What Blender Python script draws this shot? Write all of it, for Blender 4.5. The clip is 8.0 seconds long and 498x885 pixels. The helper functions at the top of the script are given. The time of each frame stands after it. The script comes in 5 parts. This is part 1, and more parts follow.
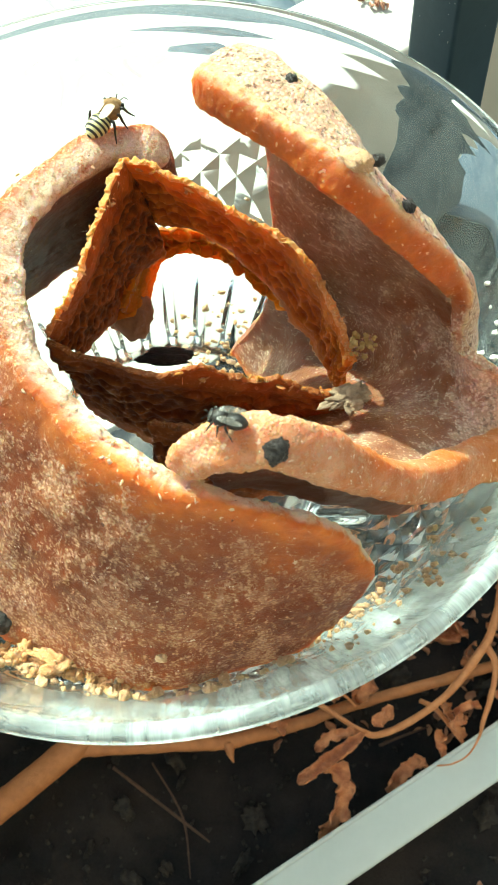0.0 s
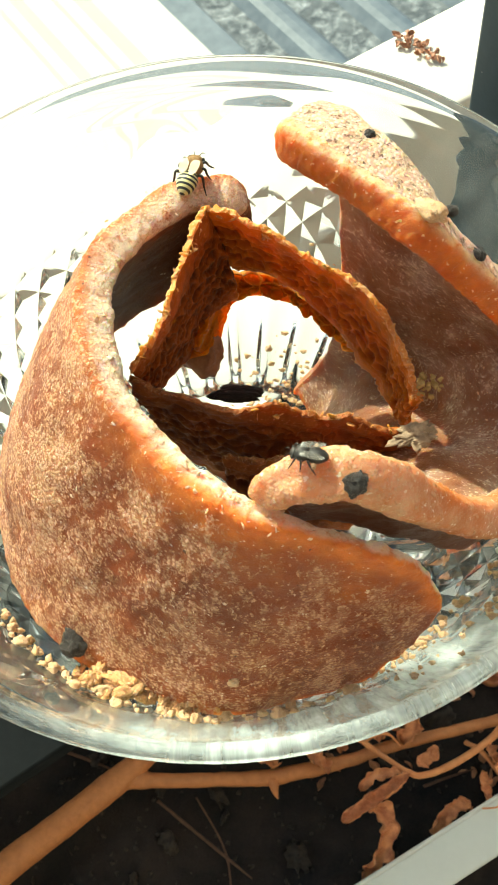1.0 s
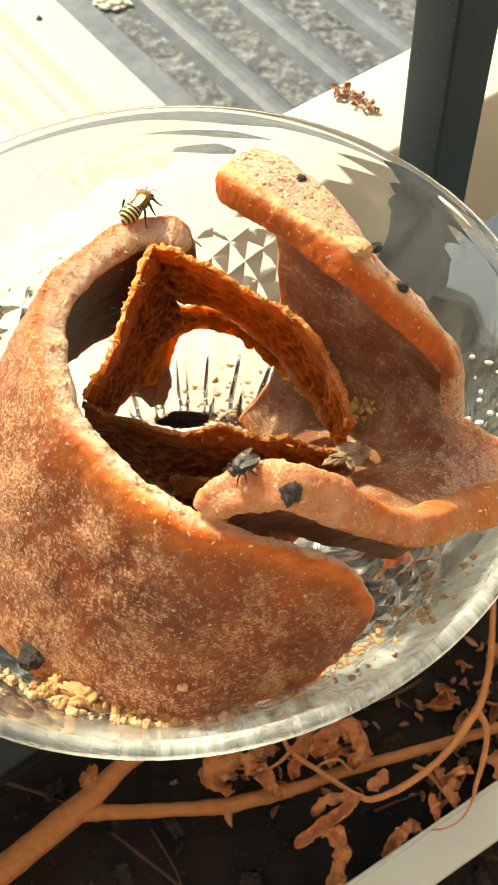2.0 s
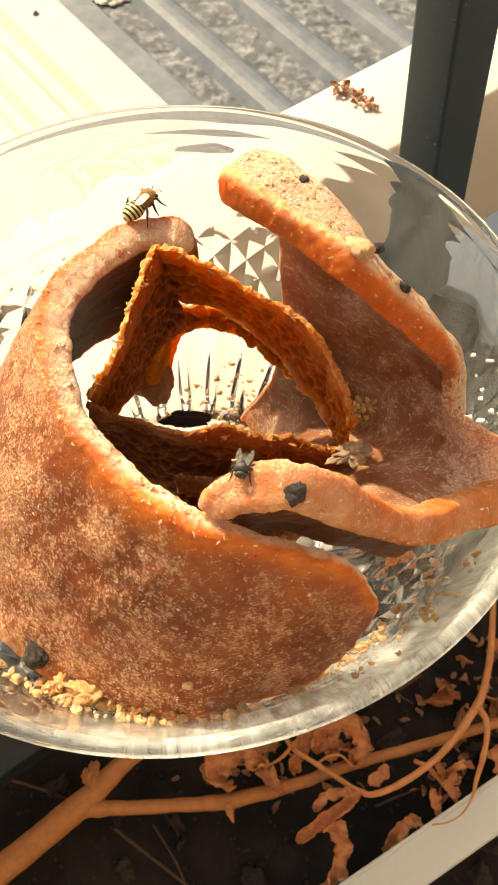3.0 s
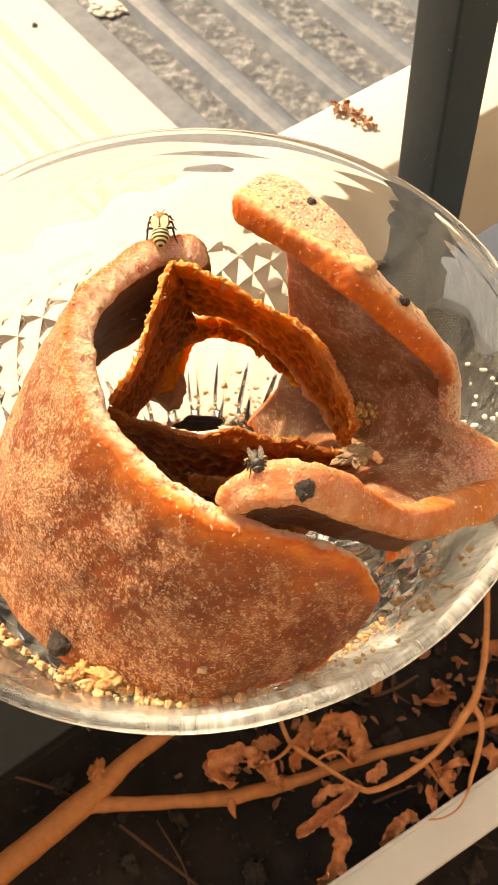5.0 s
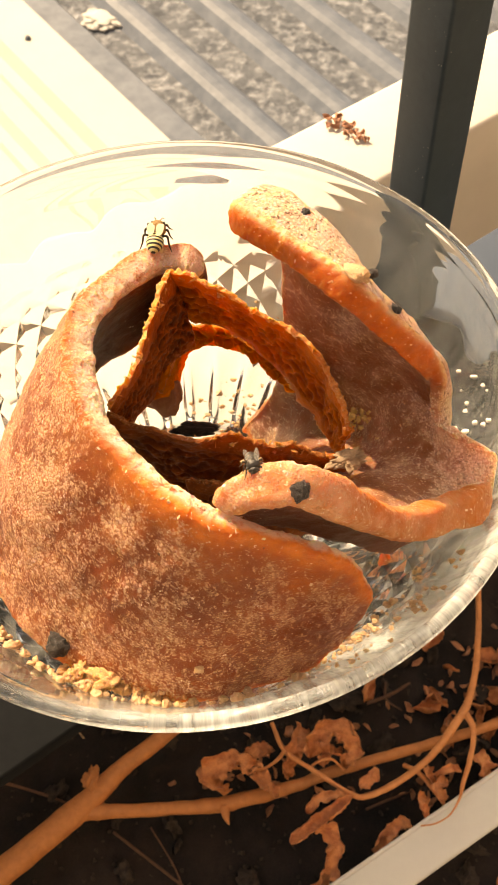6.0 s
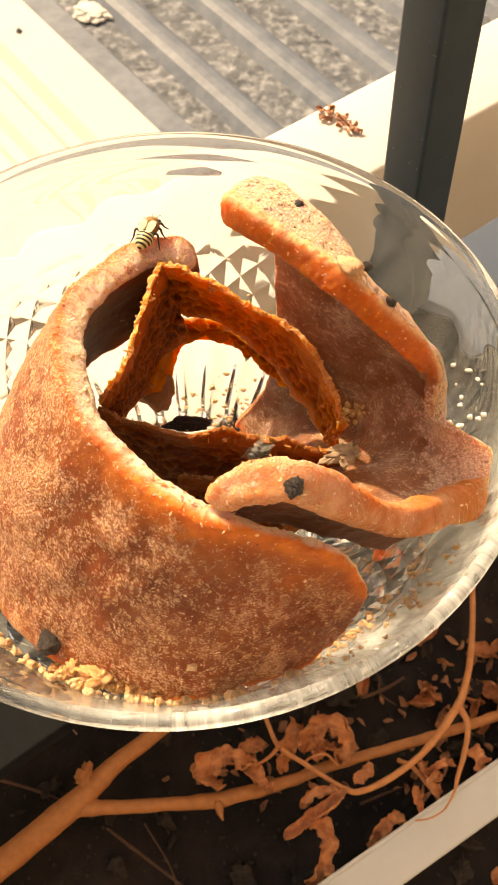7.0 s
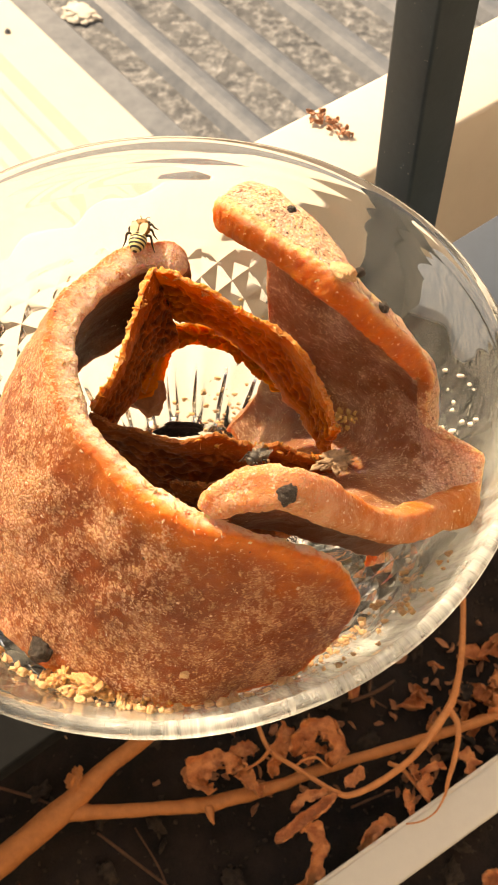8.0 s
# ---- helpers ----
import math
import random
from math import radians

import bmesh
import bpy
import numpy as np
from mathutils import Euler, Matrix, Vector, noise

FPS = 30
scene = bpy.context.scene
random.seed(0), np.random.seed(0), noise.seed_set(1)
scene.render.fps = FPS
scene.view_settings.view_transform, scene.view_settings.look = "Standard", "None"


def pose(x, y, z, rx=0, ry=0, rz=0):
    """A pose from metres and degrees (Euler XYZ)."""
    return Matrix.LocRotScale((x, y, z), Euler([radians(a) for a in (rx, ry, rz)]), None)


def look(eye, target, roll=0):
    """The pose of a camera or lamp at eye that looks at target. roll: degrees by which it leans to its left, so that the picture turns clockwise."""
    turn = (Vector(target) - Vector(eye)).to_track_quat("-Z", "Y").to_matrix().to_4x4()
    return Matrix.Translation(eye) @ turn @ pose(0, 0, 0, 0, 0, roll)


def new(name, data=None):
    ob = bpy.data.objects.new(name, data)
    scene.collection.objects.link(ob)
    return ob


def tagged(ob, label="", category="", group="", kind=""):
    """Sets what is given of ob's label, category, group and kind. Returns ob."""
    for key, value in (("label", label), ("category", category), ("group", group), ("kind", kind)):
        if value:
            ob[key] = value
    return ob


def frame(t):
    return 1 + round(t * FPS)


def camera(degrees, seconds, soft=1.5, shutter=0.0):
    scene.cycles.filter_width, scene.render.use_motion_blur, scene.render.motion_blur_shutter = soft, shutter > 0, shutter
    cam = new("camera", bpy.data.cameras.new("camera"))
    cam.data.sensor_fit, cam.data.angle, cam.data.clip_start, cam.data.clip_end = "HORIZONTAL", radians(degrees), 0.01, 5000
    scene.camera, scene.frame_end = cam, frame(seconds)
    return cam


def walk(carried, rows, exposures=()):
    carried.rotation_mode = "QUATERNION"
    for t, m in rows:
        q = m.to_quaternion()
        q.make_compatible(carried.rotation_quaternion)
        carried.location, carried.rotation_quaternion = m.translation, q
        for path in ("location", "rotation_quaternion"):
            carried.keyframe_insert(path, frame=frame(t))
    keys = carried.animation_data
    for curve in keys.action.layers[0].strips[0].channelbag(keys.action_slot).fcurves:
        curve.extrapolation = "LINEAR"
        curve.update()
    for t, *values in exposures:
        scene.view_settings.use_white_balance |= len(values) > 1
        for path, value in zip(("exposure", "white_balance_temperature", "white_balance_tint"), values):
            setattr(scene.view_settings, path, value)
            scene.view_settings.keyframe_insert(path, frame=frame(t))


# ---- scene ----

# All lengths below are written in millimetres and scaled by MM; z = 0 is the plane of the bowl's rim.
MM = 0.001

# ---------------------------------------------------------------- camera
cam = camera(28.0, 8.0, soft=0.6)
PATH = [
    (0.0, 20.6, -84.3, 117.2, 4.58, -62.52, -3.22),
    (0.5, 19.5, -88.0, 118.3, 7.10, -60.50, -4.98),
    (1.0, 15.9, -88.1, 122.4, 8.48, -60.08, -5.60),
    (1.5, 17.8, -93.6, 127.4, 5.01, -58.50, -3.06),
    (1.7, 18.0, -96.1, 129.3, 3.90, -57.74, -2.24),
    (2.8, 17.1, -96.0, 130.0, 2.41, -58.11, -1.20),
    (3.0, 17.1, -96.0, 130.7, 2.84, -58.10, -1.65),
    (3.5, 15.8, -96.9, 133.7, 3.00, -58.17, -1.58),
    (4.0, 15.2, -100.5, 139.1, 2.41, -57.92, -1.13),
    (5.5, 14.8, -104.2, 140.4, 2.28, -57.27, -1.09),
    (6.0, 14.5, -106.0, 142.1, 1.47, -56.90, -0.38),
    (6.5, 14.6, -105.5, 141.4, 1.10, -57.06, -0.14),
    (7.0, 14.5, -104.8, 140.6, 0.75, -57.25, 0.09),
    (7.5, 14.3, -104.3, 140.6, -0.10, -57.34, 0.82),
    (8.0, 14.0, -103.8, 140.6, -0.38, -57.19, 1.00),
]
cam.data.dof.use_dof = True
cam.data.dof.focus_distance = 0.155
cam.data.dof.aperture_fstop = 150.0
# seconds, stops, kelvin, tint
EXPOSURES = [(0.0, 1.02, 5800, -24), (0.5, 0.97, 6000, -23), (1.0, 0.86, 6600, -15), (1.5, 0.75, 7500, -7), (3.0, 0.78, 9400, 8), (3.5, 0.86, 10100, 14), (8.0, 0.82, 10700, 16)]
walk(cam, [(t, pose(x * MM, y * MM, z * MM, 90 + pitch, 0, yaw) @ pose(0, 0, 0, 0, 0, roll))
           for t, x, y, z, yaw, pitch, roll in PATH], EXPOSURES)

# ---------------------------------------------------------------- light
SUN_FROM = Vector((-0.49, 0.62, 0.80)).normalized()
world = bpy.data.worlds.new("sky")
scene.world = world
world.use_nodes = True
wn = world.node_tree.nodes
sky = wn.new("ShaderNodeTexSky")
sky.sky_type = "NISHITA"
sky.sun_disc = False
sky.dust_density = 4.0
sky.ozone_density = 0.6
sky.sun_elevation = math.asin(SUN_FROM.z)
sky.sun_rotation = math.atan2(SUN_FROM.x, SUN_FROM.y)
world.node_tree.links.new(sky.outputs[0], wn["Background"].inputs[0])
wn["Background"].inputs[1].default_value = 0.135
sun = new("sun", bpy.data.lights.new("sun", "SUN"))
sun.data.energy, sun.data.angle, sun.data.color = 4.4, radians(0.6), (1.0, 0.93, 0.82)
sun.matrix_world = look(SUN_FROM, (0, 0, 0))


# ---------------------------------------------------------------- materials
def material(name):
    m = bpy.data.materials.new(name)
    m.use_nodes = True
    nt = m.node_tree
    return m, nt, nt.nodes["Principled BSDF"]


def node(nt, kind, **values):
    n = nt.nodes.new(kind)
    for key, value in values.items():
        if key == "op":
            n.operation = value
        else:
            n.inputs[key.replace("_", " ")].default_value = value
    return n


def coords(nt, stretch=(1, 1, 1)):
    """Object coordinates in millimetres."""
    tc = nt.nodes.new("ShaderNodeTexCoord")
    mp = nt.nodes.new("ShaderNodeMapping")
    mp.inputs["Scale"].default_value = [1000 * v for v in stretch]
    nt.links.new(tc.outputs["Object"], mp.inputs["Vector"])
    return mp.outputs[0]


def grain(nt, where, scale, detail=4.0, rough=0.6, low=0.0, high=1.0):
    """Noise of a size in millimetres, spread from low..high to 0..1."""
    n = node(nt, "ShaderNodeTexNoise", Scale=1.0 / scale, Detail=detail, Roughness=rough)
    nt.links.new(where, n.inputs["Vector"])
    r = node(nt, "ShaderNodeMapRange", From_Min=low, From_Max=high)
    nt.links.new(n.outputs["Fac"], r.inputs["Value"])
    return r.outputs[0]


def blend(nt, fac, a, b):
    m = nt.nodes.new("ShaderNodeMix")
    m.data_type = "RGBA"
    if isinstance(fac, (int, float)):
        m.inputs[0].default_value = fac
    else:
        nt.links.new(fac, m.inputs[0])
    for socket, value in ((m.inputs[6], a), (m.inputs[7], b)):
        if isinstance(value, tuple):
            socket.default_value = (*value, 1)
        else:
            nt.links.new(value, socket)
    return m.outputs[2]


def relief(nt, bsdf, height, depth, strength=1.0, before=None):
    b = node(nt, "ShaderNodeBump", Strength=strength, Distance=depth * MM)
    nt.links.new(height, b.inputs["Height"])
    if before is not None:
        nt.links.new(before, b.inputs["Normal"])
    nt.links.new(b.outputs[0], bsdf.inputs["Normal"])
    return b.outputs[0]


def attribute(nt, name):
    a = nt.nodes.new("ShaderNodeAttribute")
    a.attribute_name = name
    return a.outputs["Fac"]


def calc(nt, op, a, b, c=None, clamp=False):
    """A sum of sockets and numbers."""
    m = nt.nodes.new("ShaderNodeMath")
    m.operation, m.use_clamp = op, clamp
    for socket, value in zip(m.inputs, (a, b, c)):
        if value is None:
            continue
        if isinstance(value, (int, float)):
            socket.default_value = value
        else:
            nt.links.new(value, socket)
    return m.outputs[0]


def wax(name, body, haze, frost, orange, deep, stretch=(1, 1, 1), glow=0.35, pale=(0.86, 0.66, 0.50), crumbs=0.69, bloom_cover=0.9):
    """Old wax. Attributes of the mesh: frost, how thick the crystal bloom lies; sand, how pitted it is; edge, how near
    a broken edge is, where the wax is bare and the glow of light through it is put into the colour; crust, the crumbled
    ridges of that edge."""
    m, nt, b = material(name)
    at, long = coords(nt), coords(nt, stretch)
    edge, bloom, sand, crust = (attribute(nt, n) for n in ("edge", "frost", "sand", "crust"))
    base = blend(nt, grain(nt, at, 13, 4, 0.6, 0.32, 0.68), body, tuple(0.55 * v for v in body))
    base = blend(nt, calc(nt, "MULTIPLY", grain(nt, long, 4.0, 5, 0.65, 0.35, 0.7), 0.5), base, tuple(0.6 * v for v in body))
    patches = grain(nt, long, 8.5, 5, 0.62, 0.30, 0.70)
    thick = calc(nt, "MULTIPLY_ADD", patches, 0.9, calc(nt, "SUBTRACT", bloom, 0.45))
    thick = calc(nt, "MULTIPLY_ADD", edge, -0.55, thick)
    film = calc(nt, "MULTIPLY", calc(nt, "MULTIPLY_ADD", thick, 0.85, -0.22, True), grain(nt, long, 3.4, 4, 0.6, 0.12, 0.62))
    colour = blend(nt, film, base, haze)
    # bare wax by the broken edges, its backlit glow painted in orange
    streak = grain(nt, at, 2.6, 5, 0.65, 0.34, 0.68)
    bare_glow = calc(nt, "MULTIPLY", edge, calc(nt, "MULTIPLY_ADD", grain(nt, at, 3.2, 5, 0.7, 0.25, 0.6), 0.6, 0.45), None, True)
    colour = blend(nt, bare_glow, colour, blend(nt, streak, orange, deep))
    # crystals, in clumps of fine grains
    grit = calc(nt, "MULTIPLY_ADD", grain(nt, at, 0.46, 3, 0.6, 0.25, 0.75), 0.5, calc(nt, "MULTIPLY", grain(nt, long, 1.25, 4, 0.65, 0.28, 0.72), 0.5))
    fine = grain(nt, at, 0.22, 3, 0.7, 0.3, 0.7)
    spots = calc(nt, "MULTIPLY_ADD", calc(nt, "SUBTRACT", thick, 0.70), 5.0, calc(nt, "MULTIPLY", calc(nt, "SUBTRACT", grit, 0.5), 14.0), True)
    cells = node(nt, "ShaderNodeTexVoronoi", Scale=1.0 / 0.50, Randomness=1.0)
    nt.links.new(at, cells.inputs["Vector"])
    dot = node(nt, "ShaderNodeMapRange", From_Min=0.66, From_Max=0.34)
    nt.links.new(cells.outputs["Distance"], dot.inputs["Value"])
    spots = calc(nt, "MULTIPLY", spots, calc(nt, "MULTIPLY_ADD", dot.outputs[0], 0.72, 0.28))
    colour = blend(nt, calc(nt, "MULTIPLY", spots, bloom_cover), colour, blend(nt, fine, frost, tuple(0.68 * v for v in frost)))
    lone = grain(nt, at, 0.8, 3, 0.6, crumbs, crumbs + 0.03)
    colour = blend(nt, lone, colour, pale)
    rind = calc(nt, "MULTIPLY", crust, grain(nt, at, 1.7, 6, 0.75, 0.32, 0.52), None, True)
    colour = blend(nt, calc(nt, "MULTIPLY", rind, 0.95), colour, blend(nt, fine, pale, tuple(0.75 * v for v in pale)))
    # pits
    hole = calc(nt, "MULTIPLY", sand, grain(nt, at, 0.85, 4, 0.65, 0.57, 0.63), None, True)
    pin = grain(nt, at, 1.3, 2, 0.5, 0.755, 0.775)
    hole = calc(nt, "MAXIMUM", hole, pin)
    colour = blend(nt, calc(nt, "MULTIPLY", hole, 0.8), colour, tuple(0.22 * v for v in body))
    nt.links.new(colour, b.inputs["Base Color"])
    nt.links.new(calc(nt, "MULTIPLY_ADD", calc(nt, "MAXIMUM", spots, rind), 0.36, 0.44), b.inputs["Roughness"])
    b.inputs["Specular IOR Level"].default_value = 0.3
    nt.links.new(calc(nt, "MULTIPLY_ADD", edge, 0.4, glow, True), b.inputs["Subsurface Weight"])
    b.inputs["Subsurface Radius"].default_value = (1.0, 0.42, 0.11)
    b.inputs["Subsurface Scale"].default_value = 5 * MM
    first = relief(nt, b, calc(nt, "MAXIMUM", spots, lone), 0.45, 0.9)
    second = relief(nt, b, calc(nt, "MULTIPLY", hole, -1.0), 0.5, 0.8, first)
    third = relief(nt, b, grain(nt, at, 1.1, 5, 0.7, 0.3, 0.7), 0.35, 0.5, second)
    relief(nt, b, fine, 0.1, 0.5, third)
    return m


def wax_cut(name, body, pale, glow, rough=0.48, chalk=0.35):
    """Broken edge of wax: translucent, granular, with light crumbs and chalky stretches."""
    m, nt, b = material(name)
    at = coords(nt)
    streak = grain(nt, at, 2.2, 4, 0.6, 0.35, 0.7)
    crumb = grain(nt, at, 0.45, 3, 0.7, 0.57, 0.63)
    fine = grain(nt, at, 0.3, 3, 0.7, 0.3, 0.7)
    stretch = grain(nt, at, 9, 7, 0.8, 0.33, 0.68)
    base = blend(nt, streak, body, tuple(0.75 * v for v in body))
    some = node(nt, "ShaderNodeMath", op="MULTIPLY")
    nt.links.new(stretch, some.inputs[0])
    some.inputs[1].default_value = chalk
    base = blend(nt, some.outputs[0], base, pale)
    rind = nt.nodes.new("ShaderNodeAttribute")
    rind.attribute_name = "crust"
    edge = node(nt, "ShaderNodeMath", op="MULTIPLY")
    nt.links.new(rind.outputs["Fac"], edge.inputs[0])
    nt.links.new(grain(nt, at, 1.6, 4, 0.7, 0.42, 0.74), edge.inputs[1])
    base = blend(nt, edge.outputs[0], base, pale)
    colour = blend(nt, crumb, base, pale)
    # sugary grains in clusters
    cells = node(nt, "ShaderNodeTexVoronoi", Scale=1.0 / 0.45)
    nt.links.new(at, cells.inputs["Vector"])
    dot = node(nt, "ShaderNodeMapRange", From_Min=0.58, From_Max=0.36)
    nt.links.new(cells.outputs["Distance"], dot.inputs["Value"])
    pick = nt.nodes.new("ShaderNodeSeparateColor")
    nt.links.new(cells.outputs["Color"], pick.inputs[0])
    near = node(nt, "ShaderNodeMath", op="ADD")
    nt.links.new(pick.outputs[0], near.inputs[0])
    nt.links.new(grain(nt, at, 3.0, 5, 0.75, 0.46, 0.86), near.inputs[1])
    here = node(nt, "ShaderNodeMapRange", From_Min=1.0, From_Max=1.1)
    nt.links.new(near.outputs[0], here.inputs["Value"])
    grains = node(nt, "ShaderNodeMath", op="MULTIPLY")
    nt.links.new(dot.outputs[0], grains.inputs[0])
    nt.links.new(here.outputs[0], grains.inputs[1])
    soft_grains = node(nt, "ShaderNodeMath", op="MULTIPLY")
    nt.links.new(grains.outputs[0], soft_grains.inputs[0])
    soft_grains.inputs[1].default_value = 0.42
    colour = blend(nt, soft_grains.outputs[0], colour, tuple(min(0.9, 1.05 * v) for v in pale))
    nt.links.new(colour, b.inputs["Base Color"])
    b.inputs["Roughness"].default_value = rough
    b.inputs["Specular IOR Level"].default_value = 0.25
    b.inputs["Subsurface Weight"].default_value = 0.95 * glow
    b.inputs["Subsurface Radius"].default_value = (1.0, 0.45, 0.10)
    b.inputs["Subsurface Scale"].default_value = 5.5 * MM
    first = relief(nt, b, crumb, 0.3, 0.9)
    second = relief(nt, b, streak, 0.08, 0.4, first)
    third = relief(nt, b, grains.outputs[0], 0.4, 1.0, second)
    relief(nt, b, fine, 0.12, 0.6, third)
    return m


def plain(name, a, b_, size, rough=0.7, depth=0.3, metal=0.0, low=0.3, high=0.7, fine=None):
    """Two mixed tones with grain at two scales."""
    m, nt, b = material(name)
    at = coords(nt)
    g = grain(nt, at, size, 5, 0.6, low, high)
    f = grain(nt, at, fine or size / 7, 4, 0.7, 0.3, 0.7)
    c = blend(nt, g, a, b_)
    c2 = blend(nt, f, tuple(0.8 * v for v in a), b_)
    nt.links.new(blend(nt, 0.35, c, c2), b.inputs["Base Color"])
    b.inputs["Roughness"].default_value = rough
    b.inputs["Metallic"].default_value = metal
    if depth:
        first = relief(nt, b, g, depth, 0.5)
        relief(nt, b, f, depth * 0.4, 0.6, first)
    return m


PINK, TAN = (0.68, 0.42, 0.30), (0.80, 0.475, 0.29)
WAX_WALL = wax("frosted_pot_wax", (0.25, 0.045, 0.007), (0.45, 0.145, 0.050), TAN, (0.68, 0.20, 0.030), (0.50, 0.115, 0.014), (1, 1, 0.6), crumbs=0.665)
WAX_FLAP = wax("flap_wax", (0.34, 0.125, 0.055), PINK, (0.90, 0.66, 0.49), (0.60, 0.155, 0.018), (0.42, 0.084, 0.008), glow=0.7, pale=(0.80, 0.52, 0.32), crumbs=0.66)
# darker copy of the wax, with the shade inside the pot in its colour
WAX_SHADED = wax("shaded_cavity_wax", (0.17, 0.050, 0.017), (0.30, 0.15, 0.08), (0.36, 0.19, 0.10), (0.4, 0.1, 0.01), (0.2, 0.05, 0.006), glow=0.2)
WAX_GRIT = wax_cut("pale_wax_grit", (0.76, 0.46, 0.28), (0.86, 0.64, 0.46), 0.3, 0.5, 0.5)
WAX_LIP = wax("lip_wax", (0.68, 0.190, 0.030), (0.84, 0.47, 0.30), (0.84, 0.56, 0.37), (0.76, 0.235, 0.026), (0.60, 0.14, 0.013), glow=0.5, bloom_cover=0.55, crumbs=0.64)
WAX_CHUNK = wax_cut("yellow_wax_chunk", (0.60, 0.28, 0.11), (0.78, 0.50, 0.30), 0.15, 0.6, 0.35)


def comb_wax(name, rim, hollow, glow, thin=0.0, through_wax=(0.86, 0.26, 0.030)):
    """Comb wax: light rims, darker the deeper down in the cells."""
    m, nt, b = material(name)
    at = coords(nt)
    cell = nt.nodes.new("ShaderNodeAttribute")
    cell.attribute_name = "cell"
    streak = grain(nt, at, 3.0, 4, 0.6, 0.35, 0.7)
    crumb = grain(nt, at, 0.6, 4, 0.7, 0.58, 0.7)
    fine = grain(nt, at, 0.3, 3, 0.7, 0.3, 0.7)
    base = blend(nt, streak, rim, tuple(0.55 * v for v in rim))
    base = blend(nt, crumb, base, tuple(min(0.9, 1.5 * v + 0.08) for v in rim))
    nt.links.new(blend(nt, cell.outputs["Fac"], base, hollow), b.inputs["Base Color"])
    b.inputs["Roughness"].default_value = 0.55
    b.inputs["Specular IOR Level"].default_value = 0.2
    b.inputs["Subsurface Weight"].default_value = glow
    b.inputs["Subsurface Radius"].default_value = (1.0, 0.45, 0.10)
    b.inputs["Subsurface Scale"].default_value = 5 * MM
    first = relief(nt, b, crumb, 0.25, 0.6)
    relief(nt, b, fine, 0.12, 0.6, first)
    lit = node(nt, "ShaderNodeBsdfTranslucent", Color=(*through_wax, 1))
    mix = nt.nodes.new("ShaderNodeMixShader")
    mix.inputs[0].default_value = thin
    nt.links.new(b.outputs[0], mix.inputs[1])
    nt.links.new(lit.outputs[0], mix.inputs[2])
    nt.links.new(mix.outputs[0], nt.nodes["Material Output"].inputs["Surface"])
    return m


# one comb wax in lit, middle and shaded copies; the light is in the colours
WAX_LIT_COMB = comb_wax("lit_comb_wax", (0.84, 0.29, 0.040), (0.50, 0.12, 0.012), 0.5, 0.5)
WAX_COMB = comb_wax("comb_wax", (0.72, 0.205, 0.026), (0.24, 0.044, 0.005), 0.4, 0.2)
WAX_SHADED_COMB = comb_wax("shaded_comb_wax", (0.40, 0.095, 0.013), (0.070, 0.016, 0.004), 0.2, 0.04)
WAX_COMB_EDGE = wax_cut("comb_wax_edge", (0.72, 0.200, 0.024), (0.82, 0.46, 0.24), 0.5, 0.45, 0.55)
WAX_FLAKE = wax_cut("comb_flakes", (0.66, 0.20, 0.035), (0.78, 0.40, 0.19), 0.35, 0.5, 0.4)
WAX_DARK = comb_wax("dark_comb_wax", (0.36, 0.105, 0.022), (0.10, 0.028, 0.009), 0.2, 0.1)
WAX_DARK_EDGE = wax_cut("dark_comb_edge", (0.30, 0.085, 0.018), (0.52, 0.25, 0.10), 0.2, 0.42, 0.2)

GLASS, nt, b = material("dust_and_glare_glass")
b.inputs["Base Color"].default_value = (0.98, 0.99, 0.985, 1)
b.inputs["Transmission Weight"].default_value = 1.0
b.inputs["Roughness"].default_value = 0.0
b.inputs["IOR"].default_value = 1.48
# a thin film of pale dust, which also paints the glare and caustics of the glass
at = coords(nt)
dust = node(nt, "ShaderNodeBsdfTranslucent", Color=(0.84, 0.92, 0.93, 1))
film = node(nt, "ShaderNodeBsdfDiffuse", Color=(0.82, 0.89, 0.90, 1))
both = nt.nodes.new("ShaderNodeMixShader")
both.inputs[0].default_value = 0.4
nt.links.new(dust.outputs[0], both.inputs[1])
nt.links.new(film.outputs[0], both.inputs[2])
split = nt.nodes.new("ShaderNodeSeparateXYZ")
nt.links.new(nt.nodes.new("ShaderNodeTexCoord").outputs["Object"], split.inputs[0])
round_it = nt.nodes.new("ShaderNodeCombineXYZ")
nt.links.new(calc(nt, "MULTIPLY", calc(nt, "ARCTAN2", split.outputs["Y"], split.outputs["X"]), 60.0), round_it.inputs[0])
nt.links.new(calc(nt, "MULTIPLY", split.outputs["Z"], 170.0), round_it.inputs[1])
haze = node(nt, "ShaderNodeMapRange", To_Min=0.005, To_Max=0.034)
nt.links.new(calc(nt, "MULTIPLY", grain(nt, round_it.outputs[0], 2.6, 5, 0.65, 0.36, 0.70), grain(nt, at, 16, 4, 0.6, 0.3, 0.6)), haze.inputs["Value"])
# thicker in front, to paint the pale glare of sky and caustics there
side = node(nt, "ShaderNodeMapRange", From_Min=0.032, From_Max=0.054, To_Min=1.8, To_Max=28.0)
nt.links.new(calc(nt, "MULTIPLY_ADD", split.outputs["X"], 0.56, calc(nt, "MULTIPLY", split.outputs["Y"], -0.80)), side.inputs["Value"])
# and thicker in the upper band, for the same painted glare
high = node(nt, "ShaderNodeMapRange", From_Min=-0.030, From_Max=-0.013, To_Min=0.22, To_Max=1.0)
nt.links.new(split.outputs["Z"], high.inputs["Value"])
amount = calc(nt, "MULTIPLY", calc(nt, "MULTIPLY", haze.outputs[0], side.outputs[0]), high.outputs[0], None, True)
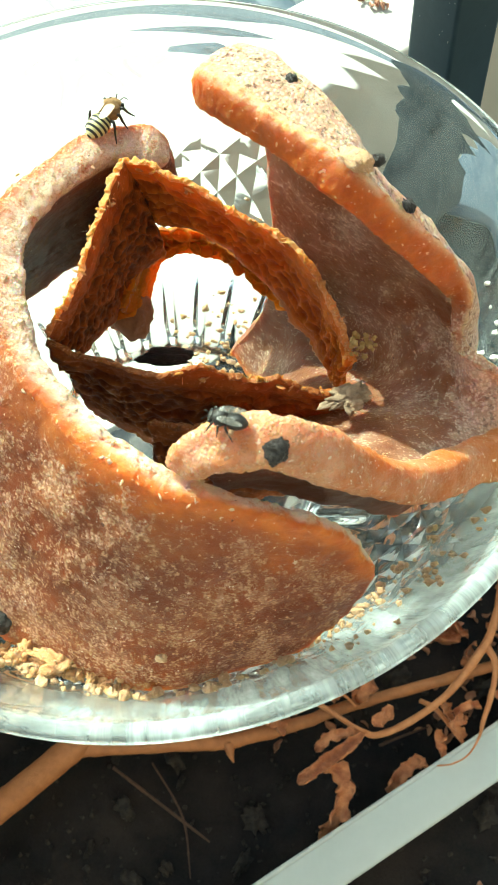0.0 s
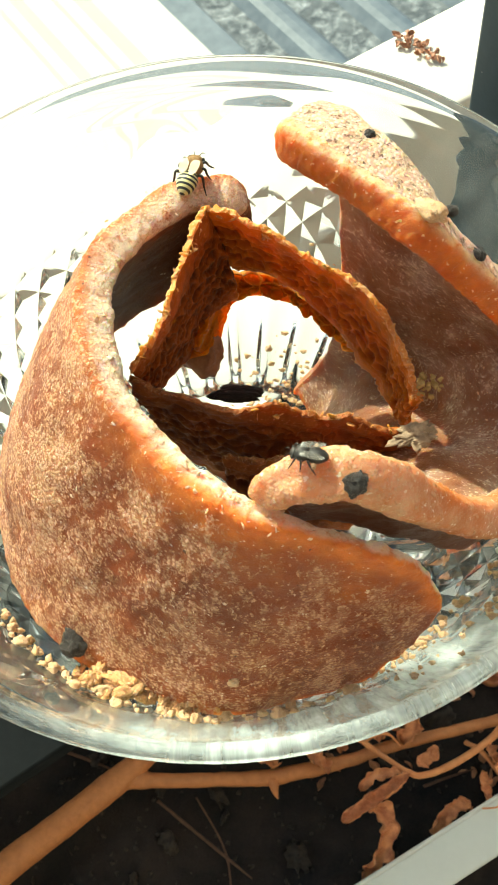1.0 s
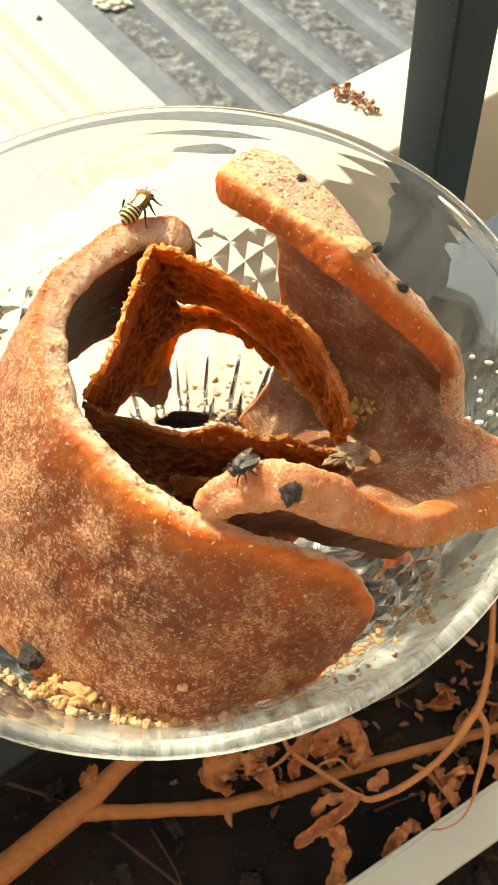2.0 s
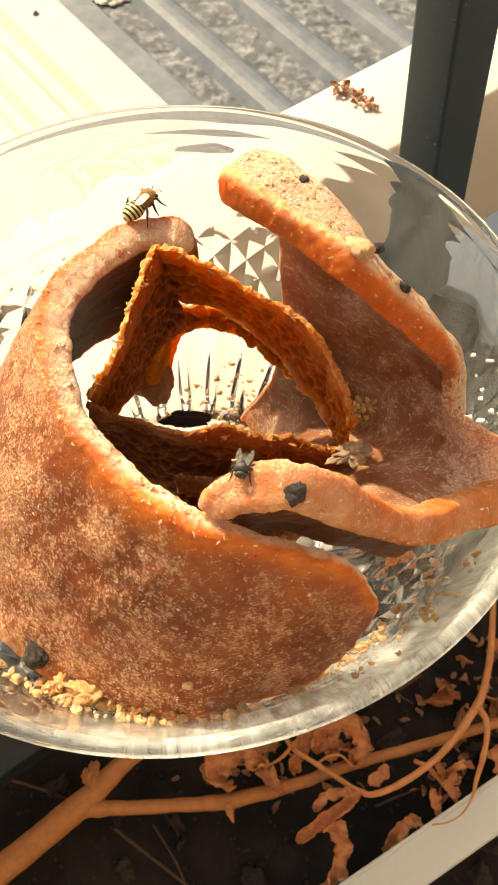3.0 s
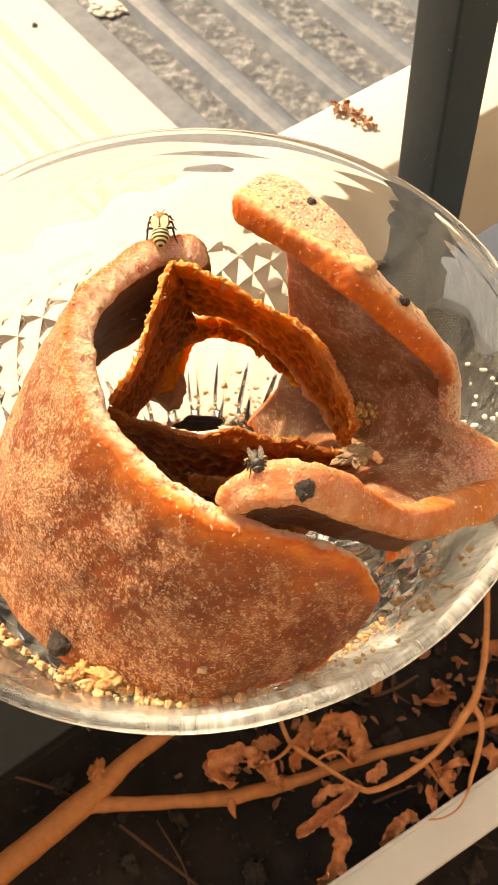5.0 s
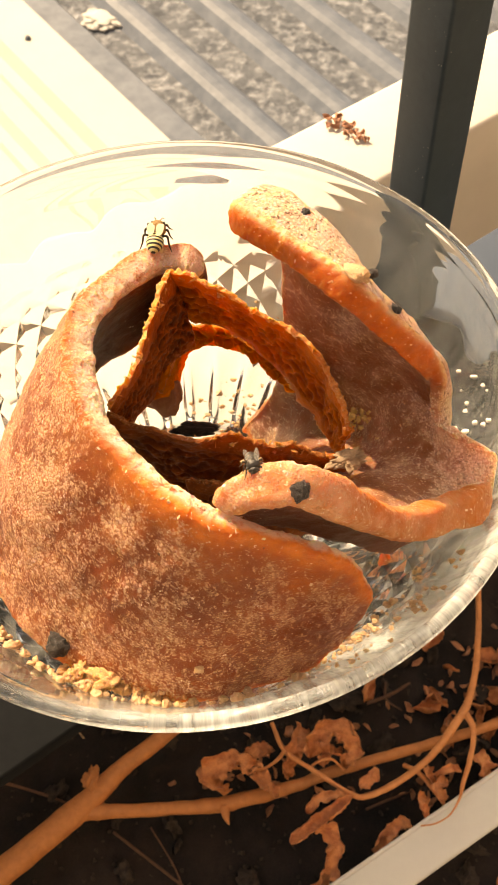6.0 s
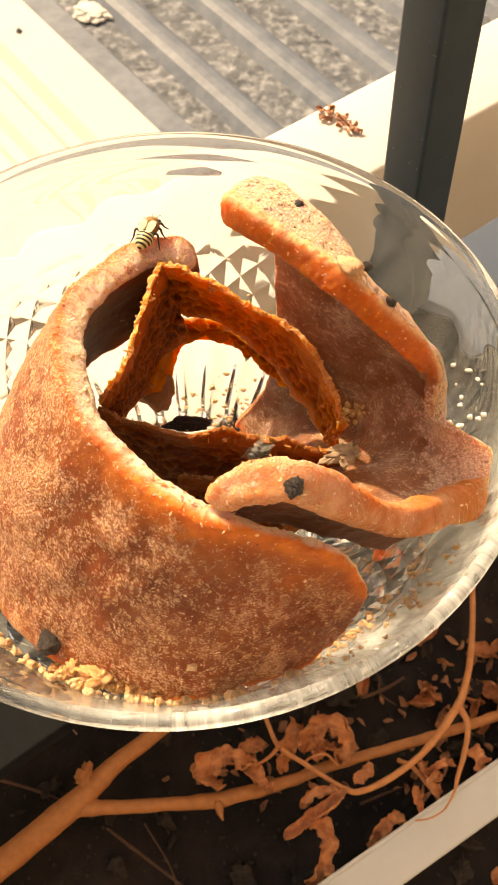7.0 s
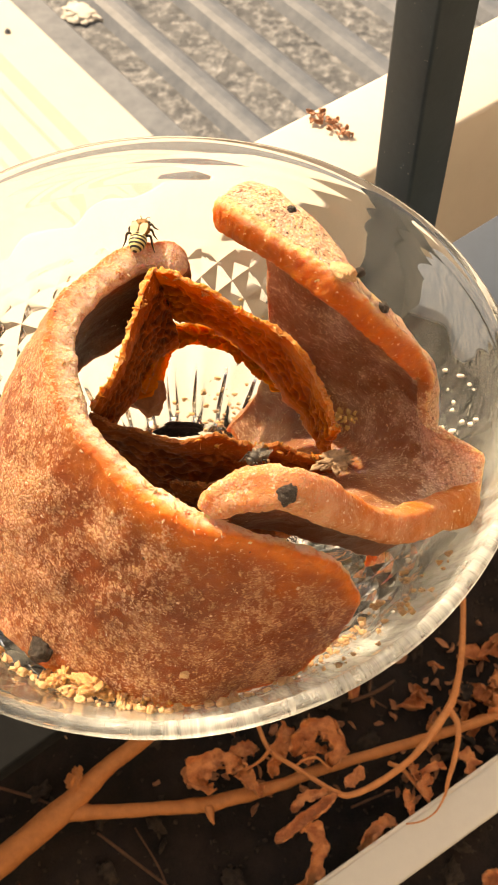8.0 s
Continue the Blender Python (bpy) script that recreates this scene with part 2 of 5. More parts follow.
over = nt.nodes.new("ShaderNodeMixShader")
nt.links.new(amount, over.inputs[0])
nt.links.new(b.outputs[0], over.inputs[1])
nt.links.new(both.outputs[0], over.inputs[2])
nt.links.new(over.outputs[0], nt.nodes["Material Output"].inputs["Surface"])

STEEL = plain("dark_painted_steel", (0.012, 0.026, 0.038), (0.020, 0.036, 0.050), 12, 0.5, 0.05)
STEEL.node_tree.nodes["Principled BSDF"].inputs["Specular IOR Level"].default_value = 0.2
RAIL_PAINT = plain("matt_black_rail", (0.006, 0.007, 0.008), (0.011, 0.012, 0.013), 14, 0.7, 0.03)
RAIL_PAINT.node_tree.nodes["Principled BSDF"].inputs["Specular IOR Level"].default_value = 0.03
SLATE = plain("blue_grey_paint", (0.050, 0.074, 0.108), (0.040, 0.058, 0.088), 12, 0.6, 0.05)
SLATE.node_tree.nodes["Principled BSDF"].inputs["Specular IOR Level"].default_value = 0.2
BOARD = plain("white_board", (0.47, 0.465, 0.44), (0.40, 0.395, 0.37), 20, 0.7, 0.1)
BOUNCE_WALL = plain("brown_bounce_wall", (0.34, 0.27, 0.21), (0.28, 0.22, 0.17), 120, 0.9, 2.0)
BEE_DARK = plain("black_chitin", (0.012, 0.010, 0.008), (0.035, 0.028, 0.02), 0.5, 0.35, 0.05)
BEE_FUR = plain("tawny_bee_fur", (0.42, 0.24, 0.09), (0.20, 0.11, 0.045), 0.35, 0.9, 0.25)
BEE_WING, nt, b = material("clear_wing")
b.inputs["Base Color"].default_value = (0.76, 0.66, 0.48, 1)
b.inputs["Roughness"].default_value = 0.3
b.inputs["Alpha"].default_value = 0.45
BEE_DARK_WING, nt, b = material("dusky_wing")
b.inputs["Base Color"].default_value = (0.20, 0.18, 0.15, 1)
b.inputs["Roughness"].default_value = 0.3
b.inputs["Alpha"].default_value = 0.3
BEE_BANDS, nt, b = material("banded_abdomen")
tc = nt.nodes.new("ShaderNodeTexCoord")
sep = nt.nodes.new("ShaderNodeSeparateXYZ")
nt.links.new(tc.outputs["Object"], sep.inputs[0])
wave = node(nt, "ShaderNodeMath", op="MULTIPLY")
nt.links.new(sep.outputs[1], wave.inputs[0])
wave.inputs[1].default_value = 2 * math.pi / 0.00082
sine = node(nt, "ShaderNodeMath", op="SINE")
nt.links.new(wave.outputs[0], sine.inputs[0])
ramp = node(nt, "ShaderNodeMapRange", From_Min=-0.25, From_Max=0.15)
nt.links.new(sine.outputs[0], ramp.inputs["Value"])
nt.links.new(blend(nt, ramp.outputs[0], (0.012, 0.010, 0.008), (0.56, 0.50, 0.24)), b.inputs["Base Color"])
b.inputs["Roughness"].default_value = 0.4
LEDGE_PAINT = plain("white_ledge_paint", (0.56, 0.53, 0.47), (0.49, 0.46, 0.405), 40, 0.7, 0.15)
ROOF = plain("grey_roof_rib", (0.050, 0.070, 0.098), (0.112, 0.134, 0.165), 60, 0.6, 1, 0, 0.35, 0.65, 18)
LITTER = plain("roof_leaf_litter", (0.010, 0.018, 0.030), (0.30, 0.32, 0.34), 26, 0.8, 10, 0, 0.46, 0.70, 70)
FLOOR = plain("terrace_concrete", (0.42, 0.39, 0.35), (0.34, 0.31, 0.28), 60, 0.9, 1.0)
HUSK = plain("papery_husk", (0.44, 0.30, 0.18), (0.16, 0.10, 0.06), 1.5, 0.6, 0.3)
FLUFF = plain("yellow_pollen_crumb", (0.62, 0.42, 0.16), (0.42, 0.26, 0.09), 0.8, 0.8, 0.3)
PETALS = plain("red_brown_flower_bits", (0.50, 0.25, 0.15), (0.32, 0.15, 0.09), 2.5, 0.7, 0.4)
BROWN = plain("dark_brown_wax", (0.46, 0.21, 0.10), (0.22, 0.085, 0.04), 1.6, 0.6, 0.4)
FLASHING = plain("pale_roof_panel", (0.47, 0.455, 0.415), (0.41, 0.40, 0.365), 300, 0.7, 0.5)
TWIG = plain("dark_twig", (0.16, 0.08, 0.045), (0.08, 0.04, 0.025), 3, 0.8, 0.2)
CLOD = plain("soil_clod", (0.07, 0.052, 0.038), (0.014, 0.011, 0.009), 2.5, 0.95, 0.4, 0, 0.42, 0.72)
SOIL = plain("dark_potting_soil", (0.005, 0.005, 0.005), (0.040, 0.027, 0.020), 26, 0.95, 1.6, 0, 0.38, 0.68, 0.8)
STALK = plain("dry_stalk", (0.72, 0.30, 0.11), (0.50, 0.185, 0.064), 3, 0.5, 0.5)
SHOOT = plain("dry_shoot", (0.86, 0.39, 0.16), (0.60, 0.22, 0.075), 3, 0.5, 0.5)
LEAF = plain("withered_leaf", (0.92, 0.42, 0.18), (0.48, 0.135, 0.048), 4, 0.45, 0.9, 0, 0.38, 0.66, 1.2)
SHRED = plain("leaf_shreds", (0.70, 0.34, 0.18), (0.26, 0.11, 0.06), 6, 0.6, 0.4)
PLASTIC = plain("pale_plastic", (0.72, 0.73, 0.67), (0.66, 0.67, 0.61), 30, 0.35, 0.05)
CRUMB = wax_cut("pale_wax_crumb", (0.58, 0.34, 0.18), (0.72, 0.50, 0.33), 0.1, 0.6)
POST_DUST = plain("grey_dust", (0.20, 0.21, 0.21), (0.12, 0.13, 0.13), 1.0, 0.9, 0.1)
SPECK = plain("white_wax_specks", (0.84, 0.82, 0.76), (0.74, 0.70, 0.62), 1.0, 0.7, 0.1)
RESIN = plain("black_resin", (0.006, 0.005, 0.005), (0.060, 0.042, 0.032), 0.6, 0.3, 0.5, 0, 0.42, 0.68)


# ---------------------------------------------------------------- mesh helpers
def mesh_of(bm, name, mats, smooth=True):
    me = bpy.data.meshes.new(name)
    bm.normal_update()
    bm.to_mesh(me)
    bm.free()
    for m in mats if isinstance(mats, (list, tuple)) else [mats]:
        me.materials.append(m)
    if smooth:
        me.polygons.foreach_set("use_smooth", [True] * len(me.polygons))
    return me


def thing(name, label, category, group="", kind="", at=None):
    ob = new(name)
    ob.empty_display_size = 0.01
    if at is not None:
        ob.matrix_basis = at
    return tagged(ob, label, category, group, kind)


def part(name, bm, mats, parent, label="", smooth=True):
    ob = new(name, mesh_of(bm, name, mats, smooth))
    if parent is not None:
        ob.parent = parent
    if label:
        ob["label"] = label
    return ob


def solid(name, bm, mats, label, category, group="", kind="", smooth=True):
    return tagged(part(name, bm, mats, None, "", smooth), label, category, group, kind)


def spline(points, s):
    """A point on a Catmull-Rom curve through the points, s from 0 to 1."""
    n = len(points) - 1
    x = min(max(s, 0.0), 1.0) * n
    i = min(int(x), n - 1)
    f = x - i
    p1, p2 = points[i], points[i + 1]
    p0 = points[i - 1] if i else 2 * p1 - p2
    p3 = points[i + 2] if i + 2 <= n else 2 * p2 - p1
    return 0.5 * (2 * p1 + (p2 - p0) * f + (2 * p0 - 5 * p1 + 4 * p2 - p3) * f * f + (3 * p1 - p0 - 3 * p2 + p3) * f ** 3)


def vec(rows):
    return [Vector(r) for r in rows]


def fbm(p, size, octaves=3):
    total, amp = 0.0, 1.0
    q = p / size
    for _ in range(octaves):
        total += amp * noise.noise(q)
        q, amp = q * 2.13, amp * 0.5
    return total


def smooth(x, low, high):
    f = min(1.0, max(0.0, (x - low) / (high - low)))
    return f * f * (3 - 2 * f)


def slab(stations, thick, nu, nv, rough=0.5, ragged=0.6, nr=5, square=0.55, ends=0.5, cells=0.0, torn=0.0, taper=3.0, tone=None, bared=0.0, ridge=0.6):
    """A sheet of the given thickness (mm) lofted through stations, each a few points from its upper to its lower edge.
    Broken edges are faces of material 1. cells: depth of honeycomb pits on both faces. tone: frost and sand of a face
    at (u, v, side, place).
    bared: how far from the edges the wax is bare and its painted glow reaches."""
    stations = [vec(s) for s in stations]
    mid = []

    def pit(x, y, r=1.6):
        """Depth of a honeycomb cell at a place on the sheet, 0 to 1."""
        h = r * 1.5
        best = 9.0
        for row in (math.floor(y / h), math.floor(y / h) + 1):
            w = r * 1.732
            x0 = w / 2 if row % 2 else 0.0
            col = round((x - x0) / w)
            jx, jy = 0.25 * math.sin(7.1 * row + 3.3 * col), 0.25 * math.sin(4.7 * row + 9.1 * col)
            best = min(best, math.hypot(x - x0 - col * w - jx, (y - row * h - jy) * 1.15))
        return max(0.0, 1 - (best / (r * 0.95)) ** 3)

    for a in range(nu + 1):
        u = a / nu
        line = [spline([st[min(k, len(st) - 1)] for st in stations], u) for k in range(len(stations[0]))]
        if torn:
            for end, nxt in ((0, 1), (-1, -2)):
                away = (line[end] - line[nxt]).normalized()
                line[end] = line[end] + away * torn * (0.6 * fbm(line[end], 7.0, 2) - 0.7 * max(0.0, fbm(line[end] + Vector((7, 3, 1)), 3.4, 3) - 0.1))
        mid.append([spline(line, c / nv) for c in range(nv + 1)])
    span = sum((b2[nv // 2] - b1[nv // 2]).length for b1, b2 in zip(mid, mid[1:]))
    bm = bmesh.new()
    bare_glow, bloom, sandy = (bm.verts.layers.float.new(n) for n in ("edge", "frost", "sand"))
    hollow = bm.verts.layers.float.new("cell")
    crust = bm.verts.layers.float.new("crust")
    loops = []
    for a in range(nu + 1):
        row = mid[a]
        before, after = mid[max(a - 1, 0)], mid[min(a + 1, nu)]
        u = a / nu
        t = thick(u) if callable(thick) else thick
        e = min(u, 1 - u) * nu
        t *= ends + (1 - ends) * min(1.0, e / taper) ** 0.5
        normals, downs = [], []
        for c in range(nv + 1):
            along = after[c] - before[c]
            down = (row[min(c + 1, nv)] - row[max(c - 1, 0)]).normalized()
            normals.append(along.cross(down).normalized())
            downs.append(down)
        dip = [0.0] * (nv + 1)
        if cells:
            reach = 0.0
            run = sum(((mid[i + 1][0] + mid[i + 1][nv]) - (mid[i][0] + mid[i][nv])).length / 2 for i in range(a))
            for c in range(nv + 1):
                fade = max(0.0, min(1.0, c / nv * 9 - 0.9, (1 - c / nv) * 9 - 0.9))
                dip[c] = cells * fade * (0.8 * pit(run + 1.3 * fbm(row[c], 4, 2), reach + 1.3 * fbm(row[c] + Vector((8, 2, 5)), 4, 2)) + 0.6 * max(0.0, fbm(row[c], 1.6, 3)))
                if c < nv:
                    reach += (row[c + 1] - row[c]).length
        wide = [t * (0.5 + 0.5 * min(1.0, c / nv * 6, (1 - c / nv) * 6)) if cells else t for c in range(nv + 1)]
        ring = [(row[c] + normals[c] * (wide[c] / 2 - dip[c]), 0) for c in range(nv + 1)]
        for k in range(1, nr):
            g = math.pi * k / nr
            w = math.copysign(abs(math.cos(g)) ** square, math.cos(g))
            ring.append((row[nv] + normals[nv] * w * wide[nv] / 2 + downs[nv] * wide[nv] * 0.35 * math.sin(g) ** square, 1))
        ring += [(row[c] - normals[c] * (wide[c] / 2 - dip[c]), 2) for c in range(nv, -1, -1)]
        for k in range(1, nr):
            g = math.pi * k / nr
            w = math.copysign(abs(math.cos(g)) ** square, math.cos(g))
            ring.append((row[0] - normals[0] * w * wide[0] / 2 - downs[0] * wide[0] * 0.35 * math.sin(g) ** square, 1))
        loop = []
        for k, (p, side) in enumerate(ring):
            n3 = Vector((fbm(p, 6), fbm(p + Vector((31, 7, 3)), 6), fbm(p + Vector((5, 17, 41)), 6)))
            f3 = Vector((fbm(p, 0.9, 2), fbm(p + Vector((31, 7, 3)), 0.9, 2), fbm(p + Vector((5, 17, 41)), 0.9, 2)))
            edge = 1.0 if side == 1 else 0.3
            g3 = Vector((noise.noise(p * 2.3), noise.noise(p * 2.3 + Vector((9, 1, 5))), noise.noise(p * 2.3 + Vector((4, 8, 2)))))
            q = p + n3 * rough + (f3 + 0.6 * g3) * ragged * edge
            if side == 1 and torn:
                # crumbled broken edge, uneven across its thickness too
                top = k > nv + nr
                h = (0.7 * fbm(p + Vector((3, 1, 2)), 3.1, 2) + 0.3 * fbm(p, 0.8, 2)) if cells else 0.5 * fbm(p + Vector((3, 1, 2)), 1.4, 2) + 0.4 * fbm(p, 0.6, 2)
                q += downs[0 if top else nv] * (-1 if top else 1) * torn * 0.55 * h
            loop.append(bm.verts.new(q * MM))
            if side == 1:
                g = k - nv if k < nv + nr else k - 2 * nv - nr - 1
                loop[-1][crust] = smooth(g / nr, ridge - 0.12, ridge + 0.2) if k > nv + nr else 0.0
            elif k < 2:
                loop[-1][crust] = 1.0 - 0.5 * k
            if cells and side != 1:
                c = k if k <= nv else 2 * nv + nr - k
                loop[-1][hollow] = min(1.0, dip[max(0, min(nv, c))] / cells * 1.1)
            c = max(0, min(nv, k if k <= nv else (2 * nv + nr - k if k >= nv + nr else nv)))
            if side == 1:
                c = nv if k < nv + nr else 0
            if tone:
                loop[-1][bloom], loop[-1][sandy], shown = tone(u, c / nv, side, p)
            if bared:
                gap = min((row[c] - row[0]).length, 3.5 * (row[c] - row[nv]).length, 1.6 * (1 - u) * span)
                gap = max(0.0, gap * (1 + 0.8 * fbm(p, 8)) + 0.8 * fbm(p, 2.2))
                loop[-1][bare_glow] = shown * (1.0 if side == 1 else math.exp(-(gap / bared) ** 2))
        loops.append((loop, [s for _, s in ring]))
    m = len(loops[0][0])
    for a in range(nu):
        (l0, s0), (l1, _) = loops[a], loops[a + 1]
        for k in range(m):
            k2 = (k + 1) % m
            f = bm.faces.new((l0[k], l0[k2], l1[k2], l1[k]))
            f.material_index = 1 if s0[k] == 1 or s0[k2] == 1 else (0 if s0[k] == 0 else 2)
    for loop, flip in ((loops[0][0], True), (loops[-1][0], False)):
        # close the end by joining the two faces across, row by row
        face_a = loop[:nv + 1]
        face_b = loop[nv + nr:nv + nr + nv + 1][::-1]
        for k in range(nv):
            four = (face_a[k], face_b[k], face_b[k + 1], face_a[k + 1])
            f = bm.faces.new(four if flip else four[::-1])
            f.material_index = 1
        cap_low = loop[nv:nv + nr + 1]
        cap_top = loop[2 * nv + nr + 1:] + [loop[0]]
        for cap in (cap_low, cap_top):
            if len(set(cap)) > 2:
                f = bm.faces.new(cap[::-1] if flip else cap)
                f.material_index = 1
    bmesh.ops.recalc_face_normals(bm, faces=bm.faces)
    return bm


def tube(points, radii, sides=10, steps=40, rough=0.0, size=4.0, caps=True):
    """A tapered round stem through the points (mm)."""
    pts = vec(points)
    bm = bmesh.new()
    rings = []
    up = Vector((0.31, 0.22, 0.92)).normalized()
    for a in range(steps + 1):
        s = a / steps
        p = spline(pts, s)
        d = (spline(pts, min(s + 0.01, 1)) - spline(pts, max(s - 0.01, 0))).normalized()
        side = d.cross(up).normalized()
        top = side.cross(d)
        r = spline([Vector((x, 0, 0)) for x in radii], s).x
        ring = []
        for k in range(sides):
            g = 2 * math.pi * k / sides
            q = p + (side * math.cos(g) + top * math.sin(g)) * r
            q += (q - p) * rough * fbm(q, size)
            ring.append(bm.verts.new(q * MM))
        rings.append(ring)
    for r0, r1 in zip(rings, rings[1:]):
        for k in range(sides):
            bm.faces.new((r0[k], r0[(k + 1) % sides], r1[(k + 1) % sides], r1[k]))
    if caps:
        bm.faces.new(rings[0][::-1])
        bm.faces.new(rings[-1])
    return bm


def box(size, at=(0, 0, 0), bevel=0.6, turn=0.0, segments=2):
    """A bevelled box, in mm, centred at a place and turned about z."""
    bm = bmesh.new()
    bmesh.ops.create_cube(bm, size=1.0, matrix=Matrix.Diagonal((*[v * MM for v in size], 1)))
    if bevel:
        bmesh.ops.bevel(bm, geom=bm.edges[:], offset=bevel * MM, segments=segments, affect="EDGES", profile=0.6)
    bm.transform(Matrix.Translation(Vector(at) * MM) @ Matrix.Rotation(radians(turn), 4, "Z"))
    return bm


# The window frame runs along U; N points away from it, outwards.
TURN = 38.0
U = Vector((math.cos(radians(TURN)), math.sin(radians(TURN)), 0))
N = Vector((-U.y, U.x, 0))


def frame_box(along, across, z, bevel=0.6):
    """A box given by its ranges along U, across N and in height, in mm."""
    size = (along[1] - along[0], across[1] - across[0], z[1] - z[0])
    c = U * (along[0] + along[1]) / 2 + N * (across[0] + across[1]) / 2 + Vector((0, 0, (z[0] + z[1]) / 2))
    return box(size, c, bevel, TURN)


# ---------------------------------------------------------------- setting
RAIL_TOP = -62.0
SOIL_Z = -262.0
FLOOR_Z = -330.0


def sheet(along, across, steps, height):
    """A ground sheet over ranges along U and across N (mm), with a height function."""
    bm = bmesh.new()
    grid = []
    for a in range(steps[0] + 1):
        row = []
        for c in range(steps[1] + 1):
            p = U * (along[0] + (along[1] - along[0]) * a / steps[0]) + N * (across[0] + (across[1] - across[0]) * c / steps[1])
            row.append(bm.verts.new(Vector((p.x, p.y, height(p))) * MM))
        grid.append(row)
    for a in range(steps[0]):
        for c in range(steps[1]):
            bm.faces.new((grid[a][c], grid[a + 1][c], grid[a + 1][c + 1], grid[a][c + 1]))
    return bm


def soil_height(p):
    p = Vector((p.x, p.y, 0))
    return SOIL_Z + 5 * fbm(p + Vector((0, 0, 9)), 34) + 2.2 * fbm(p, 9) + 1.4 * abs(fbm(p, 3.0))


POST_PLACE = Matrix.Translation(Vector((51.3, 67.8, RAIL_TOP)) * MM) @ Matrix.Rotation(radians(-1.4), 4, "Y") @ Matrix.Rotation(radians(TURN), 4, "Z")


def build_setting():
    # steel rail under the bowl and the post that stands on it
    solid("frame_rail", frame_box((-700, 900), (-20, 29), (RAIL_TOP - 5, RAIL_TOP), 0.8), RAIL_PAINT,
          "matt black flat steel frame rail under the bowl", "frame", kind="structure")
    plate = frame_box((84, 900), (-4, 29.6), (RAIL_TOP, RAIL_TOP + 1.2), 0.5)
    solid("frame_plate", plate, SLATE, "blue-grey painted flat bar on the frame rail", "frame", kind="structure")
    bm = box((11.2, 11.2, 900), (0, 0, 450), 0.8)
    bm.transform(POST_PLACE)
    solid("frame_post", bm, STEEL, "dark grey painted square steel post on the rail", "post", kind="structure")
    # white ledge behind, sunlit on top
    solid("ledge", frame_box((-900, 1200), (75, 108.5), (-1600, -75), 1.6), LEDGE_PAINT,
          "white painted ledge wall behind the frame", "ledge", kind="structure")
    # unseen tan wall at the back of the terrace, added to bounce warm sunlight
    solid("bounce_wall", frame_box((-4000, 4000), (-1700, -1500), (FLOOR_Z, 3000), 0), BOUNCE_WALL, "unseen tan wall added to bounce warm sunlight", "wall", kind="structure")
    # white board on the rail, added so that the glass foot looks bright
    solid("board", frame_box((-34, 44), (17, 62), (RAIL_TOP, RAIL_TOP + 1.5), 0.5), BOARD, "white board added to make the glass foot look bright", "board", kind="structure")
    # roof beyond: raised ribs and flat valleys full of litter
    bm = bmesh.new()
    line = [(940, 22), (1016, 18), (1030, 0)]
    for k in range(30):
        c = 1155 + 205 * k
        line += [(c - 52, 0), (c - 30, 20), (c - 10, 24), (c + 10, 24), (c + 30, 20), (c + 52, 0)]
    cols = [[bm.verts.new((U * x + N * a + Vector((0, 0, -1500 + h))) * MM) for a in (109, 3000, 9000)] for x, h in line]
    for i, (c0, c1) in enumerate(zip(cols, cols[1:])):
        for k in (0, 1):
            f = bm.faces.new((c0[k], c1[k], c1[k + 1], c0[k + 1]))
            f.material_index = 1 if line[i][1] == 0 and line[i + 1][1] == 0 else 0
    solid("roof_sheet", bm, [ROOF, LITTER], "grey ribbed roof sheet covered with dry leaf litter", "roof", kind="structure", smooth=False)
    bm = bmesh.new()
    line = [(-9000, 0), (600, 0), (622, -20), (650, -20), (672, 0), (728, 0), (752, -24), (784, -24), (808, 0), (940, 0), (941, -8)]
    cols = [[bm.verts.new((U * x + N * a + Vector((0, 0, -1470 + h))) * MM) for a in (109, 9000)] for x, h in line]
    for c0, c1 in zip(cols, cols[1:]):
        bm.faces.new((c0[0], c1[0], c1[1], c0[1]))
    solid("roof_panel", bm, FLASHING, "pale grooved roof panel in full sun", "roof", kind="structure", smooth=False)
    # terrace floor and the ground to the horizon
    solid("floor", frame_box((-4000, 4000), (-4000, 75), (FLOOR_Z - 60, FLOOR_Z), 0), FLOOR, "pale concrete terrace floor", "floor", kind="structure")
    bm = bmesh.new()
    bmesh.ops.create_grid(bm, x_segments=4, y_segments=4, size=400, matrix=Matrix.Translation((0, 0, -3.0)))
    solid("ground", bm, FLOOR, "pale distant ground", "ground", kind="structure")
    solid("soil", sheet((-240, 300), (-215, 75), (220, 120), soil_height), SOIL,
          "dark crumbly potting soil with dry plant litter", "soil", kind="stuff")


build_setting()


def build_planter():
    planter = thing("planter", "long shallow planter box filled with dark soil", "planter")
    for span in (((-244, 304), (-219, -215)), ((-244, -240), (-215, 75)), ((300, 304), (-215, 75))):
        part("side", frame_box(*span, (FLOOR_Z, SOIL_Z + 12), 1), PLASTIC, planter)
    strip = thing("edging_strip", "pale greenish white plastic strip standing in the soil", "edging")
    along = Matrix.Translation(Vector((74, -31.5, 0)) * MM) @ Matrix.Rotation(radians(33.1), 4, "Z")
    for name, size, z, bevel in (("cap", (430, 16, 2.6), -238.6, 1.1), ("skirt", (428, 9, 30), -254.6, 0.5), ("fold", (429, 1.6, 3.4), -238.2, 0.7)):
        bm = box(size, (0, 7.3 if name == "fold" else 0, z), bevel)
        bm.transform(along)
        part(name, bm, PLASTIC, strip)


build_planter()


# ---------------------------------------------------------------- the bowl
INNER = [(60.6, 0), (58.2, -8), (53.8, -17), (49.2, -25), (42.4, -35), (34, -45), (25, -52), (12, -54.5), (0.5, -55)]
